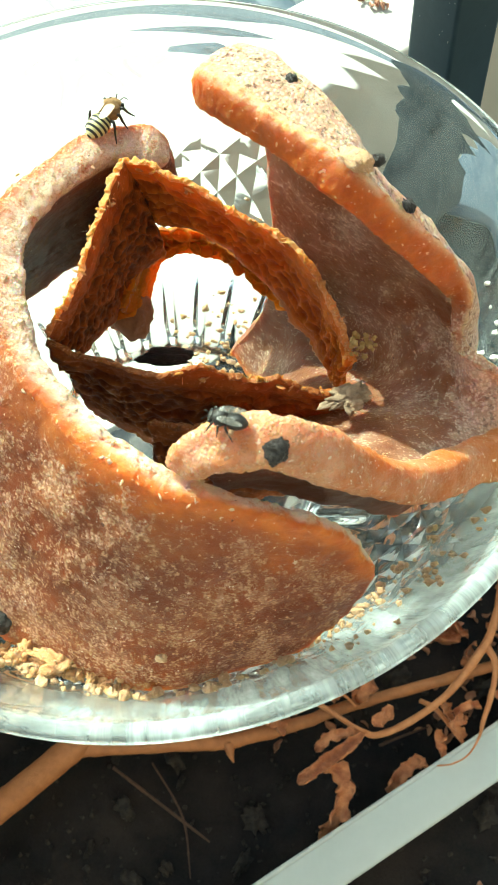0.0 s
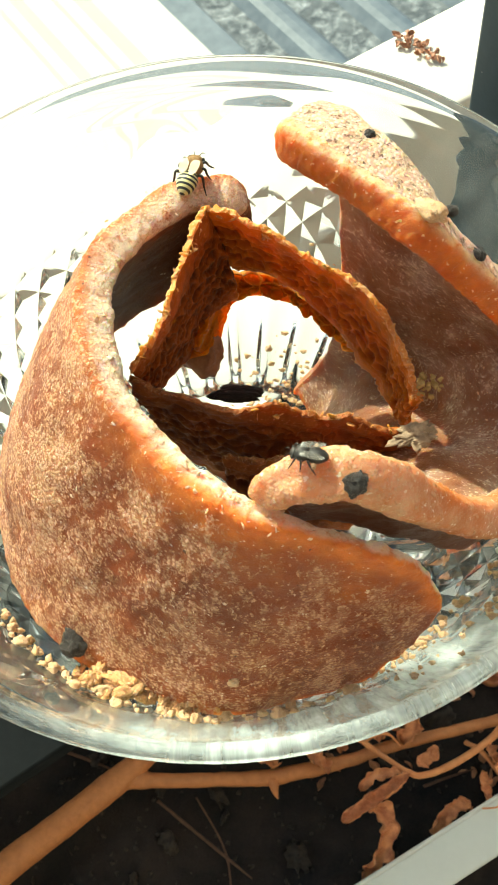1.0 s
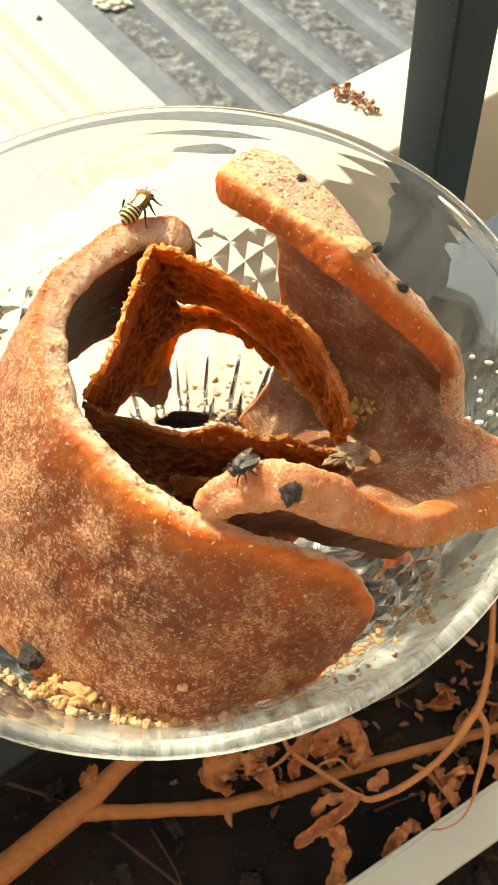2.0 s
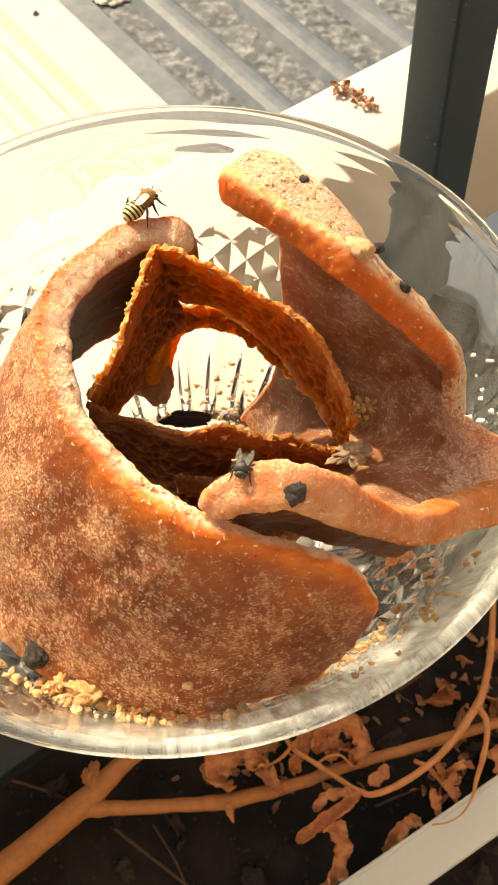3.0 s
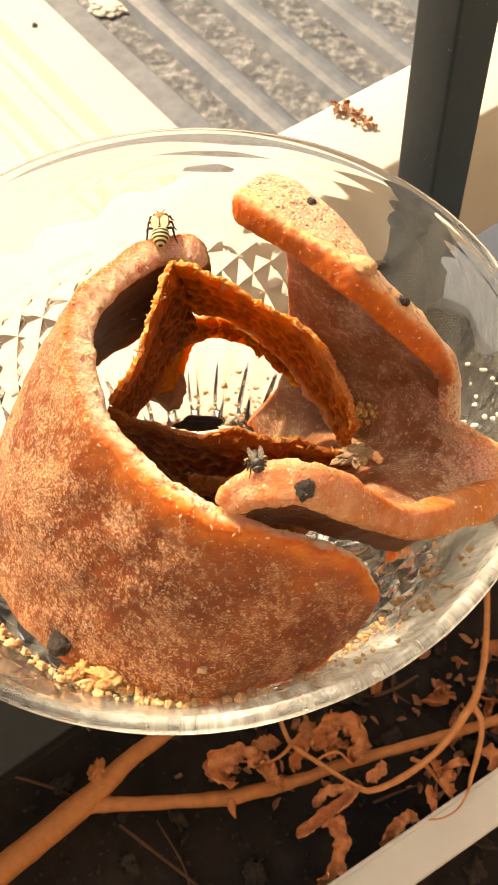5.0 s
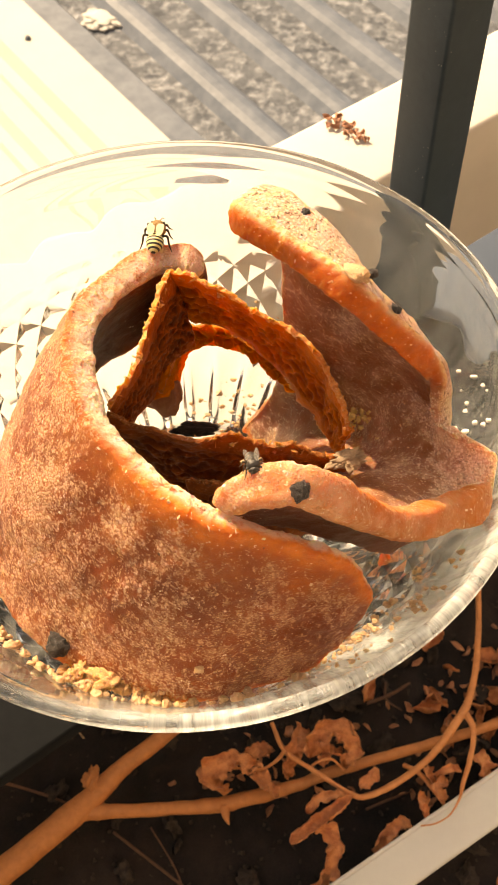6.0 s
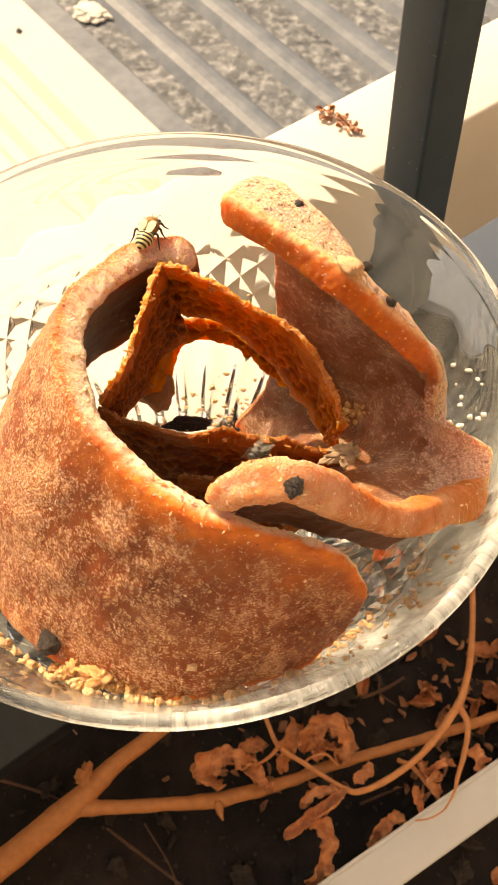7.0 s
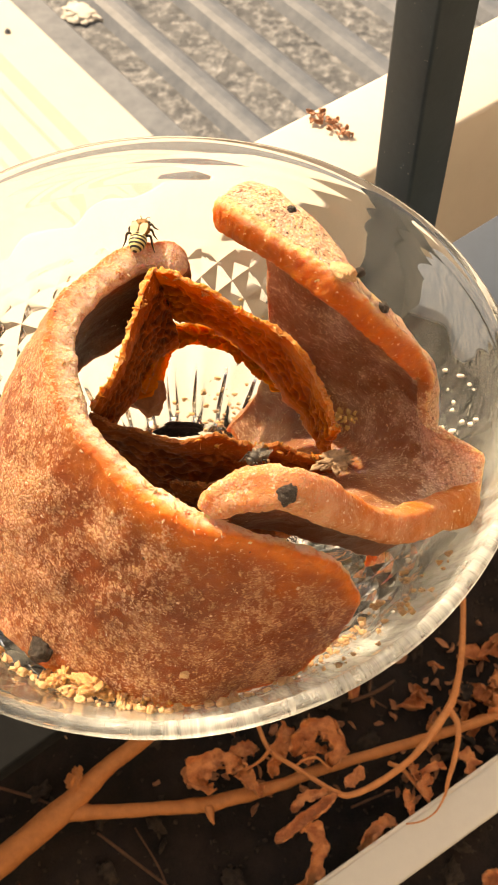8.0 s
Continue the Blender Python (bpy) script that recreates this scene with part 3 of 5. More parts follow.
OUTER = [(62.5, -0.5), (61.4, -6), (59.6, -11), (54.6, -22), (47.6, -33), (41, -41), (33.5, -49), (29, -54), (27.6, -58), (27.5, -60.5)]


def build_bowl():
    bm = bmesh.new()
    K = 352
    inner = [Vector((r, z, 0)) for r, z in INNER]
    rings = []

    def ring(r_of, z):
        out = []
        for k in range(K):
            g = 2 * math.pi * k / K
            r = r_of(k)
            out.append(bm.verts.new(Vector((r * math.cos(g), r * math.sin(g), z)) * MM))
        rings.append(out)

    for a in range(28, -1, -1):
        p = spline(inner, a / 28)
        ring(lambda k, r=p.x: r, p.y)
    # rounded bead of the rim
    for a in range(7):
        g = radians(140 - 190 * a / 6)
        ring(lambda k, r=61.5 + 1.35 * math.cos(g): r, -0.5 + 1.2 * math.sin(g))
    # outer side: rings near the rim, smooth band, cut diamonds, flutes, foot
    for r, z in ((61.9, -2.0), (62.2, -2.7), (61.6, -3.4), (61.9, -4.1), (61.3, -4.9), (61.1, -6.2), (60.6, -8.2)):
        ring(lambda k, r=r: r, z)
    for j in range(18):
        z = -8.9 - 12.9 * j / 17
        r0 = 60.4 - 5.6 * (j / 17) ** 1.1

        def lobe(k, z=z, r0=r0):
            # a row of 22 pressed arches
            a = (k % 16) / 8.0 - 1
            top = -9.0 - 8 * a * a
            return r0 - 0.25 + 0.6 * smooth(top - z, 0.0, 9.0) * (1 - 0.75 * a * a)
        ring(lobe, z)
    start = len(rings)
    ROWS = 24
    for j in range(ROWS + 1):
        z = -22.5 - 18.5 * j / ROWS
        lo = next(i for i in range(len(OUTER) - 1) if OUTER[i][1] >= z >= OUTER[i + 1][1])
        f = (OUTER[lo][1] - z) / (OUTER[lo][1] - OUTER[lo + 1][1])
        r0 = OUTER[lo][0] * (1 - f) + OUTER[lo + 1][0] * f

        def cut(k, j=j, r0=r0):
            # lattice of pyramids, eight grid steps wide and eight high
            a, c = (k % 8) / 4.0, (j % 8) / 4.0
            best = 0
            for ca, cc in ((0, 0), (2, 0), (0, 2), (2, 2), (1, 1)):
                best = max(best, 1 - abs(a - ca) - abs(c - cc))
            return r0 - 0.2 + 1.25 * best * min(1.0, 0.2 + j / 8)
        ring(cut, z)
    for j in range(13):
        z = -41.6 - 12.6 * j / 12
        lo = next(i for i in range(len(OUTER) - 1) if OUTER[i][1] >= z >= OUTER[i + 1][1])
        f = (OUTER[lo][1] - z) / (OUTER[lo][1] - OUTER[lo + 1][1])
        r0 = OUTER[lo][0] * (1 - f) + OUTER[lo + 1][0] * f
        deep = 1.5 * math.sin(math.pi * min(1, (j + 0.4) / 4) / 2) * (1 if j < 12 else 0.3)
        ring(lambda k, r0=r0, deep=deep: r0 + deep * (2 * abs(math.cos(math.pi * k * 32 / K)) - 1.3), z)
    for r, z in ((28.2, -56.5), (27.6, -59), (27.0, -60.3), (25.5, -60.5), (24, -60.1), (20, -59), (8, -58.8), (0.5, -58.8)):
        ring(lambda k, r=r: r, z)
    for a, (r0, r1) in enumerate(zip(rings, rings[1:])):
        diamond = start <= a < start + ROWS
        for k in range(K):
            k2 = (k + 1) % K
            if diamond:
                j = a - start
                if ((k // 4) + (j // 4)) % 2 == 0:
                    tris = ((r0[k], r1[k], r0[k2]), (r0[k2], r1[k], r1[k2]))
                else:
                    tris = ((r0[k], r1[k], r1[k2]), (r0[k], r1[k2], r0[k2]))
                for t in tris:
                    bm.faces.new(t)
            else:
                f = bm.faces.new((r0[k], r1[k], r1[k2], r0[k2]))
                f.smooth = True
    bm.faces.new(rings[0])
    bm.faces.new(rings[-1][::-1])
    bmesh.ops.recalc_face_normals(bm, faces=bm.faces)
    ob = solid("glass_bowl", bm, GLASS, "clear pressed glass bowl with diamond pattern, holding broken wax", "bowl", smooth=False)
    ob.visible_shadow = False
    return ob


build_bowl()


# ---------------------------------------------------------------- wax
def lump(at, size, squash=(1, 1, 1), bumps=0.45, grit=0.3, detail=3, turn=0.0):
    """A rough clod (mm) round a place."""
    bm = bmesh.new()
    bmesh.ops.create_icosphere(bm, subdivisions=detail, radius=1.0)
    c = Vector(at)
    seed = Vector((c.x * 1.7 + 3, c.y * 2.3 + 11, c.z * 1.1))
    for v in bm.verts:
        p = v.co.copy()
        r = 1 + bumps * noise.noise(p * 1.4 + seed) + grit * (noise.noise(p * 3.7 + seed) + 0.5 * noise.noise(p * 8 + seed))
        q = Vector((p.x * squash[0], p.y * squash[1], p.z * squash[2])) * r * size
        q.rotate(Euler((0.3 * turn, 0.2 * turn, turn)))
        v.co = (c + q) * MM
    return bm


def cup(at, axis, radius, deep, rng):
    """An open comb cell (mm): a short thick-walled tube with an uneven mouth."""
    bm = bmesh.new()
    axis = axis.normalized()
    e1 = axis.cross(Vector((0.2, 0.1, 0.97))).normalized()
    e2 = axis.cross(e1)
    n = 14
    rings = []
    for r, h in ((radius * 1.02, -deep), (radius * 1.05, -0.3), (radius * 0.98, 0.12), (radius * 0.82, 0.1), (radius * 0.74, -0.25), (radius * 0.45, -0.7)):
        ring = []
        for k in range(n):
            g = 2 * math.pi * k / n
            q = at + (e1 * math.cos(g) + e2 * math.sin(g) * 0.58) * r + axis * h
            ring.append(bm.verts.new((q + 0.6 * Vector((fbm(q, 2.2, 2), fbm(q + Vector((5, 1, 2)), 2.2, 2), fbm(q + Vector((1, 7, 2)), 2.2, 2)))) * MM))
        rings.append(ring)
    for r0, r1 in zip(rings, rings[1:]):
        for k in range(n):
            bm.faces.new((r0[k], r0[(k + 1) % n], r1[(k + 1) % n], r1[k]))
    bm.faces.new(rings[-1])
    bm.faces.new(rings[0][::-1])
    bmesh.ops.recalc_face_normals(bm, faces=bm.faces)
    return bm


def wall_tone(u, v, side, p):
    """The bloom lies thickest where the wall bulges, which also paints its sunlit side paler, and thins out towards the
    tip.
    """
    if side == 0:
        return 0.4, 0.3, 0.5
    # painted backlit glow of the broken edge, full only along the front
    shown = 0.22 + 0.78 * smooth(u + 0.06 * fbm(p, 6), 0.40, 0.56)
    frost = 0.92 - 0.12 * smooth(u, 0.35, 0.55) - 0.16 * smooth(u, 0.55, 0.72) + 0.16 * fbm(p, 11, 2)
    return frost + (0.1 * (1 - smooth(u, 0.3, 0.5)) if side == 1 else 0.0), 0.0, shown + (0.2 if side == 1 else 0.0) * (1 - smooth(u, 0.3, 0.5))


def flap_tone(u, v, side, p):
    """Sandy and pitted outside and on the spread foot, paled there as if sunlit; nearly bare inside."""
    if side == 1:
        far = smooth(u, 0.66, 0.8)
        return 0.3 + 0.7 * far, 0.5 * far, 1.0 - 0.75 * far
    if side == 0:
        return 1.35, 0.9, 0.3
    w = smooth(u + 0.12 * fbm(p, 9) + 0.06 * fbm(p, 2), 0.62, 0.80)
    return 0.46 + 0.95 * w + 0.25 * fbm(p, 7), 0.26 + 0.36 * w, 1.0 - 0.6 * w


def build_wax():
    # outer wall of the broken pot: stations from its back knob round the left to the tip in front
    shell = slab([
        [(3.5, 16.5, 11.5), (4, 18, 7), (4, 19, 1)],
        [(-5, 14.5, 14), (-7.5, 16.5, 5), (-8, 17, -6)],
        [(-14.5, 2.5, 16), (-19.5, 5.5, 4), (-24, 8, -12)],
        [(-15.3, -9, 17), (-25.5, -7, 0), (-35.2, -8, -22)],
        [(-11.5, -21, 17), (-23.8, -23, -2), (-31.5, -28, -26)],
        [(-3, -31, 17.5), (-12, -36, -3), (-19, -42, -24)],
        [(6, -37.5, 18), (1, -43, 0), (0.5, -49.5, -21)],
        [(14.5, -39.6, 16.3), (13, -44.5, -2), (11.5, -47.6, -24)],
        [(24, -40.3, 12.6), (23.5, -43.5, -4), (20.5, -44.8, -22.5)],
        [(29.4, -40.3, 5.4), (28.5, -42, -6), (25.8, -43, -18.5)],
        [(31.6, -40.4, -0.8), (31.2, -41, -4.5), (29.8, -41.8, -10.5)],
    ], lambda u: 5.2 + 2.2 * math.exp(-(u / 0.05) ** 2) - 1.3 * smooth(u, 0.38, 0.55) - 1.7 * smooth(u, 0.62, 0.76), 420, 64,
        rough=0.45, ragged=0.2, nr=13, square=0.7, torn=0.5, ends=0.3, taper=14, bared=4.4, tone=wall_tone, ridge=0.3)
    wall = solid("wax_pot_wall", shell, [WAX_SHADED, WAX_WALL, WAX_WALL], "thick curved wall of a broken brown wax pot, frosted outside", "wax pot")
    rng = random.Random(23)
    grit = bmesh.new()
    edge = vec([(-5, 14.5, 14), (-14.5, 2.5, 16), (-15.3, -9, 17), (-11.5, -21, 17), (-3, -31, 17.5), (6, -37.5, 18), (14.5, -39.6, 16.3)])
    for k in range(130):
        p = spline(edge, rng.random()) + Vector((rng.gauss(0, 1.1), rng.gauss(0, 1.1), rng.gauss(1.3, 0.2)))
        b2 = lump(p, rng.uniform(0.1, 0.34), (rng.uniform(0.7, 2.0), rng.uniform(0.7, 2.0), rng.uniform(0.25, 0.6)), 0.8, 0.7, 2, rng.uniform(0, 6))
        me = bpy.data.meshes.new("grit_shape")
        b2.to_mesh(me)
        b2.free()
        grit.from_mesh(me)
        bpy.data.meshes.remove(me)
    part("crumbled_rim", grit, WAX_GRIT, wall, "pale wax grains stuck along the broken rim")
    petal = slab([
        [(9.4, 12.3, 28.6), (13.2, 16.0, 26.8), (18.6, 17, 12), (18.0, 17.5, -22), (11.5, 19.0, -42)],
        [(12.6, 8.0, 29.6), (18.2, 13.0, 27.6), (22.0, 13.5, 10), (20.5, 15.5, -22), (13.5, 16.5, -41)],
        [(19.5, 2.9, 28.8), (23.8, 7.6, 26.5), (26.8, 9, 8), (24.8, 12.7, -22), (17.7, 7.9, -38)],
        [(28, -3.6, 26.5), (31, 0, 21.5), (34.6, 5, 2), (32.9, 3.3, -22), (24.7, -20, -8)],
        [(35.4, -4.8, 19), (38.4, -1.4, 13.5), (41.0, 1.6, -3), (39.2, -7, -13.5), (33.1, -27.5, -1)],
        [(43.4, -4.6, 8), (45.2, -3.2, 3), (45.6, -4.2, -6), (45, -11, -10.5), (42, -25, -6)],
        [(44.8, -7.8, 0), (46.6, -8, -3.5), (48.2, -10.5, -7), (48.6, -14.5, -9), (47.5, -22, -9)],
        [(55.6, -10.9, -7.0), (55.7, -12, -7.8), (55.4, -14, -9.0), (54.8, -16.6, -10.0), (53.6, -19.8, -10.8)],
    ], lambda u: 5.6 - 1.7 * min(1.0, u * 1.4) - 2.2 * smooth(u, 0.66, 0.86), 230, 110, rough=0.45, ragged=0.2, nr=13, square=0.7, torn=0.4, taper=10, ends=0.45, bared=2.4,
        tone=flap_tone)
    lip = slab([
        [(7.8, -36.2, 19.6), (9.5, -36.6, 18.6)],
        [(13.5, -34.6, 23.8), (13.7, -37.0, 22.6)],
        [(19.6, -34.4, 24.6), (20.3, -37.4, 22.6)],
        [(26.2, -33.2, 18.4), (27.0, -35.8, 15.6)],
        [(34.8, -31.0, 7.4), (35.9, -32.2, 3.6)],
        [(45.9, -22.6, -3.5), (47, -24.3, -6.6)],
        [(54.0, -15.6, -9.3), (54.0, -19.6, -11)],
    ], 4.4, 220, 24, rough=0.45, ragged=0.2, nr=11, square=0.8, torn=0.4, taper=18, ends=0.35,
        tone=lambda u, v, side, p: (1.0 - 0.52 * smooth(u + 0.1 * fbm(p, 6), 0.22, 0.5), 0.0, 0.0))
    # underside of the lip; its shade is in the dark wax colour
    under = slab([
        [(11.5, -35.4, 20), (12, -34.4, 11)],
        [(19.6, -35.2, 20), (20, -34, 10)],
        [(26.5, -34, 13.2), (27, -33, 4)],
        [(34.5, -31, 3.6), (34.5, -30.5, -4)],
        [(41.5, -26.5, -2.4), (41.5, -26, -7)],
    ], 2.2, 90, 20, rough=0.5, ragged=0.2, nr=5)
    curled = thing("wax_pot_flap", "curled brown wax wall with a glossy orange broken edge", "wax pot")
    part("wall", petal, [WAX_FLAP, WAX_FLAP, WAX_FLAP], curled)
    part("lip", lip, [WAX_LIP, WAX_LIP, WAX_LIP], curled, "thick pale orange broken lip")
    part("underside", under, [WAX_SHADED, WAX_SHADED, WAX_SHADED], curled, "shaded brown underside of the lip")
    comb = thing("folded_comb", "thin folded orange comb with rows of cells", "comb")
    part("short_sheet", slab([
        [(-11, -12.2, 7.5), (-10.6, -9, 0), (-10.2, -5.6, -7)],
        [(-6.7, -9.8, 15), (-6.0, 0, 0), (-6.4, 9.0, -16)],
        [(-4.3, 0.4, 16), (-3.4, 8, 0), (-3.6, 13, -12)],
        [(-1.9, 11.5, 15), (0, 13, 3), (1.6, 14.1, -8)],
    ], lambda u: 1.6 * (1 + 0.5 * noise.noise(Vector((u * 14, 3, 0)))), 220, 90, rough=0.5, ragged=0.4, nr=7, cells=0.7, torn=1.6), [WAX_SHADED_COMB, WAX_COMB_EDGE, WAX_SHADED_COMB], comb)
    part("long_sheet", slab([
        [(-1.9, 11.5, 15), (-0.2, 12.8, 7), (0.6, 13.9, -0.5)],
        [(7.2, 8.7, 13.5), (7.8, 11.0, 5.5), (8.0, 12.9, -2.2)],
        [(15.8, 5.2, 10.5), (15.8, 7.2, 2), (15.9, 9.2, -6.2)],
        [(23.5, -0.2, 7.5), (23.2, 1.4, -2), (22.6, 2.8, -11)],
        [(27.5, -5.3, 2.5), (27.2, -3.8, -6), (26.8, -2.6, -14)],
        [(29.9, -9.4, -2.5), (29.2, -8.4, -7), (28.6, -7.8, -12)],
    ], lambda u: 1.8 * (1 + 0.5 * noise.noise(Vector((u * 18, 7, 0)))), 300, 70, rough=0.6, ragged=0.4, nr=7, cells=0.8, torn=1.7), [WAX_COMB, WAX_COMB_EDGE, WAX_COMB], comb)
    part("lower_tier", slab([
        [(-5.1, 5, -12), (-4.8, 9, -18), (-4.5, 12, -23)],
        [(-2.9, 14.2, -10), (-2.7, 17, -15), (-2.5, 19, -19)],
        [(0.8, 18.3, -9), (0.6, 20, -13), (0.4, 21.5, -17)],
        [(8.4, 18.9, -10), (8.2, 21, -14), (8, 22, -18)],
        [(17.2, 13.6, -12), (17, 16, -16), (16.8, 18, -20)],
        [(22.5, 8, -13), (22, 10, -16), (21.5, 12, -19)],
    ], 3.2, 150, 50, rough=0.5, ragged=0.3, nr=8, cells=1.3, torn=1.0), [WAX_LIT_COMB, WAX_COMB_EDGE, WAX_LIT_COMB], comb)
    line = vec([(-5.3, 6, -11), (-3.4, 13.5, -9.5), (0.6, 17.2, -8.6), (8.4, 17.6, -9.4), (16.8, 12.6, -11.2), (22, 7.4, -12.4)])
    rng = random.Random(31)
    for row in range(3):
        for k in range(17):
            s = (k + 0.5 * (row % 2) + 0.25) / 17.5
            p, q = spline(line, s), spline(line, min(1, s + 0.02))
            run = (q - p).normalized()
            face = run.cross(Vector((0, 0, 1))).normalized() * 0.8 + Vector((0, 0, 0.62))
            at = p + Vector((0, 0, 0.8 - 1.7 * row)) + face * (0.2 + 0.35 * row) + Vector((rng.gauss(0, 0.3), rng.gauss(0, 0.3), rng.gauss(0, 0.3)))
            part("cell", cup(at, face, rng.uniform(1.2, 1.75), 3.0, rng), WAX_LIT_COMB, comb)
    # crumbled wax along the broken comb edges
    rng = random.Random(17)
    flakes = bmesh.new()
    for line, count in (([(-11, -12.2, 7.5), (-6.7, -9.8, 15), (-4.3, 0.4, 16), (-1.9, 11.5, 15)], 34),
                        ([(-1.9, 11.5, 15), (7.2, 8.7, 13.5), (15.8, 5.2, 10.5), (23.5, -0.2, 7.5), (27.5, -5.3, 2.5), (29.9, -9.4, -2.5)], 54),
                        ([(-10.5, -12.4, 5.3), (3.1, -15, 4), (13.2, -14.6, 2), (20.8, -14.3, 0), (29.3, -13.3, -5)], 30)):
        pts = vec(line)
        for k in range(count):
            p = spline(pts, rng.random()) + Vector((rng.uniform(-0.7, 0.7), rng.uniform(-0.7, 0.7), rng.uniform(-0.9, 0.5)))
            b2 = lump(p, rng.uniform(0.14, 0.42), (rng.uniform(0.6, 2.0), rng.uniform(0.6, 2.0), rng.uniform(0.2, 0.5)), 0.6, 0.5, 2, rng.uniform(0, 6))
            me = bpy.data.meshes.new("flake_shape")
            b2.to_mesh(me)
            b2.free()
            flakes.from_mesh(me)
            bpy.data.meshes.remove(me)
    part("crumbled_edge", flakes, WAX_FLAKE, comb, "flaky crumbled wax on the broken edges")
    strips = thing("comb_strip", "narrow dark orange comb strip across the pot", "comb")
    part("upper_strip", slab([
        [(-11.4, -12.4, 5.5), (-10.8, -10.2, -4), (-10, -7.6, -20)],
        [(3.1, -15, 4), (2.8, -14, -8), (2.6, -12.5, -24)],
        [(13.2, -14.6, 2), (13.2, -13.6, -10), (13.2, -13, -25)],
        [(20.8, -14.3, 0), (21, -13.5, -10), (21.8, -10.4, -25)],
        [(29.3, -13.3, -5), (29.8, -12, -12), (30.3, -8.3, -22)],
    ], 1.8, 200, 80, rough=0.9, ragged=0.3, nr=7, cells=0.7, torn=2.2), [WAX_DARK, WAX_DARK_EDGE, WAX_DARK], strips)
    part("lower_strip", slab([
        [(2, -19, -3), (1, -21, -12), (0, -24, -22)],
        [(10, -19.5, -3), (9, -21, -12), (8, -23, -22)],
        [(19, -19, -4), (19, -20, -12), (19, -21, -22)],
        [(28, -17.5, -8), (28, -17, -14), (28, -16, -20)],
    ], 1.8, 160, 60, rough=0.9, ragged=0.3, nr=7, cells=0.7, torn=2.2), [WAX_DARK, WAX_DARK_EDGE, WAX_DARK], strips)


build_wax()


def wall_radius(z):
    for (r0, z0), (r1, z1) in zip(INNER, INNER[1:]):
        if z0 >= z >= z1:
            return r0 + (r1 - r0) * (z0 - z) / (z0 - z1)
    return 20.0


def build_wax_bits():
    # dark resin blobs stuck to the wax
    for at, size, squash, label in (
            ((19.6, -37.2, 25.0), 1.75, (0.85, 1.05, 0.8), "grey-black resin lump stuck on the pale wax lip"),
            ((34.6, -2.6, 22.2), 1.3, (1, 1, 0.9), "small black resin lump on the wax edge"),
            ((-19.9, -42.4, -19.6), 2.1, (1, 1, 0.9), "black glossy resin lump at the foot of the wax wall"),
            ((20.6, 8.9, 31.6), 0.7, (1, 1, 0.7), "tiny black resin speck on the wax tip"),
            ((30.9, -0.2, 27.8), 0.9, (1, 1, 0.7), "small black resin speck on the wax edge")):
        solid("resin_lump", lump(at, size, squash, 0.35, 0.2, 4), RESIN, label, "resin", "resin lumps")
    solid("wax_chip", lump((28.0, -1.6, 29.2), 1.9, (1.3, 0.8, 0.6), 0.4, 0.3, 3, -0.5), CRUMB, "pale chip of wax on the broken edge", "wax chip")
    solid("wax_lump", lump((-5.0, 9.6, -19.0), 3.6, (1, 1, 1.0), 0.35, 0.15, 4), BROWN, "dark brown wax lump inside the bowl", "wax lump")
    solid("charred_lump", lump((1.6, -1.4, -14), 2.4, (1.7, 0.6, 0.35), 0.4, 0.25, 4), RESIN, "black flaky lump behind the comb strip", "resin")
    husk = lump((29.0, -15.6, -1.4), 2.1, (1.35, 0.7, 0.2), 0.8, 0.6, 4, 0.5)
    solid("papery_husk", husk, HUSK, "papery grey husk at the end of the strip", "husk")
    fluff = thing("pollen_cluster", "yellow crumbly pollen clinging to the comb end", "pollen")
    rng = random.Random(5)
    for k in range(26):
        at = (29.8 + rng.uniform(-0.6, 3.2), -7.6 + rng.uniform(-1, 1.8), -1.0 + rng.uniform(-1.6, 1.4))
        part("grain", lump(at, rng.uniform(0.22, 0.45), (1, 1, 1), 0.8, 0.7, 2), FLUFF, fluff)
    # pale crumbs along the foot of the wall, lying on the glass
    rng = random.Random(9)
    for k in range(130):
        a = radians(-136 + 96 * (k / 129 + 0.03 * math.sin(k * 0.9)) + rng.uniform(-1.4, 1.4))
        z = -17.6 - 7.5 * abs(math.sin(a + radians(90)) * 1.3) ** 1.2 + rng.uniform(-1.2, 1.6)
        size = (0.28 + 0.65 * rng.random() ** 2.2) * (1.2 if k < 40 else 0.85)
        r = wall_radius(z) - size * 0.5
        at = (r * math.cos(a), r * math.sin(a), z)
        solid("wax_crumb", lump(at, size, (rng.uniform(0.7, 1.4), rng.uniform(0.7, 1.3), rng.uniform(0.6, 1.1)), 0.5, 0.3, 3), CRUMB, "pale yellow wax crumb on the glass", "crumb", "crumbs along the wax foot")
    solid("wax_flake", lump((-10.7, -48.2, -20.2), 2.1, (1.5, 0.8, 0.6), 0.9, 0.8, 4), WAX_CHUNK, "broad yellow wax flake at the foot of the wall", "wax flake")
    shard = slab([[(38.6, -14.6, -33.0), (38.5, -15.2, -34.4)], [(38.4, -16.4, -33.6), (38.6, -17.8, -37.2)], [(39.6, -18.2, -34.2), (40.6, -18.6, -36.2)]], 0.9, 30, 10, rough=0.4, ragged=0.2, nr=4,
                 tone=lambda u, v, side, p: (0.5, 0.0, 0.8), bared=6.0)
    solid("orange_sliver", shard, WAX_FLAP, "small orange sliver standing in the bowl", "wax shard")
    bm = bmesh.new()
    for k in range(46):
        a = radians(-112 + 24 * k / 45 + rng.uniform(-0.8, 0.8))
        z = -20.2 - 1.4 * abs(math.sin(2.3 * a)) + rng.uniform(-0.6, 1.0)
        r = wall_radius(z) - rng.uniform(0.8, 2.6)
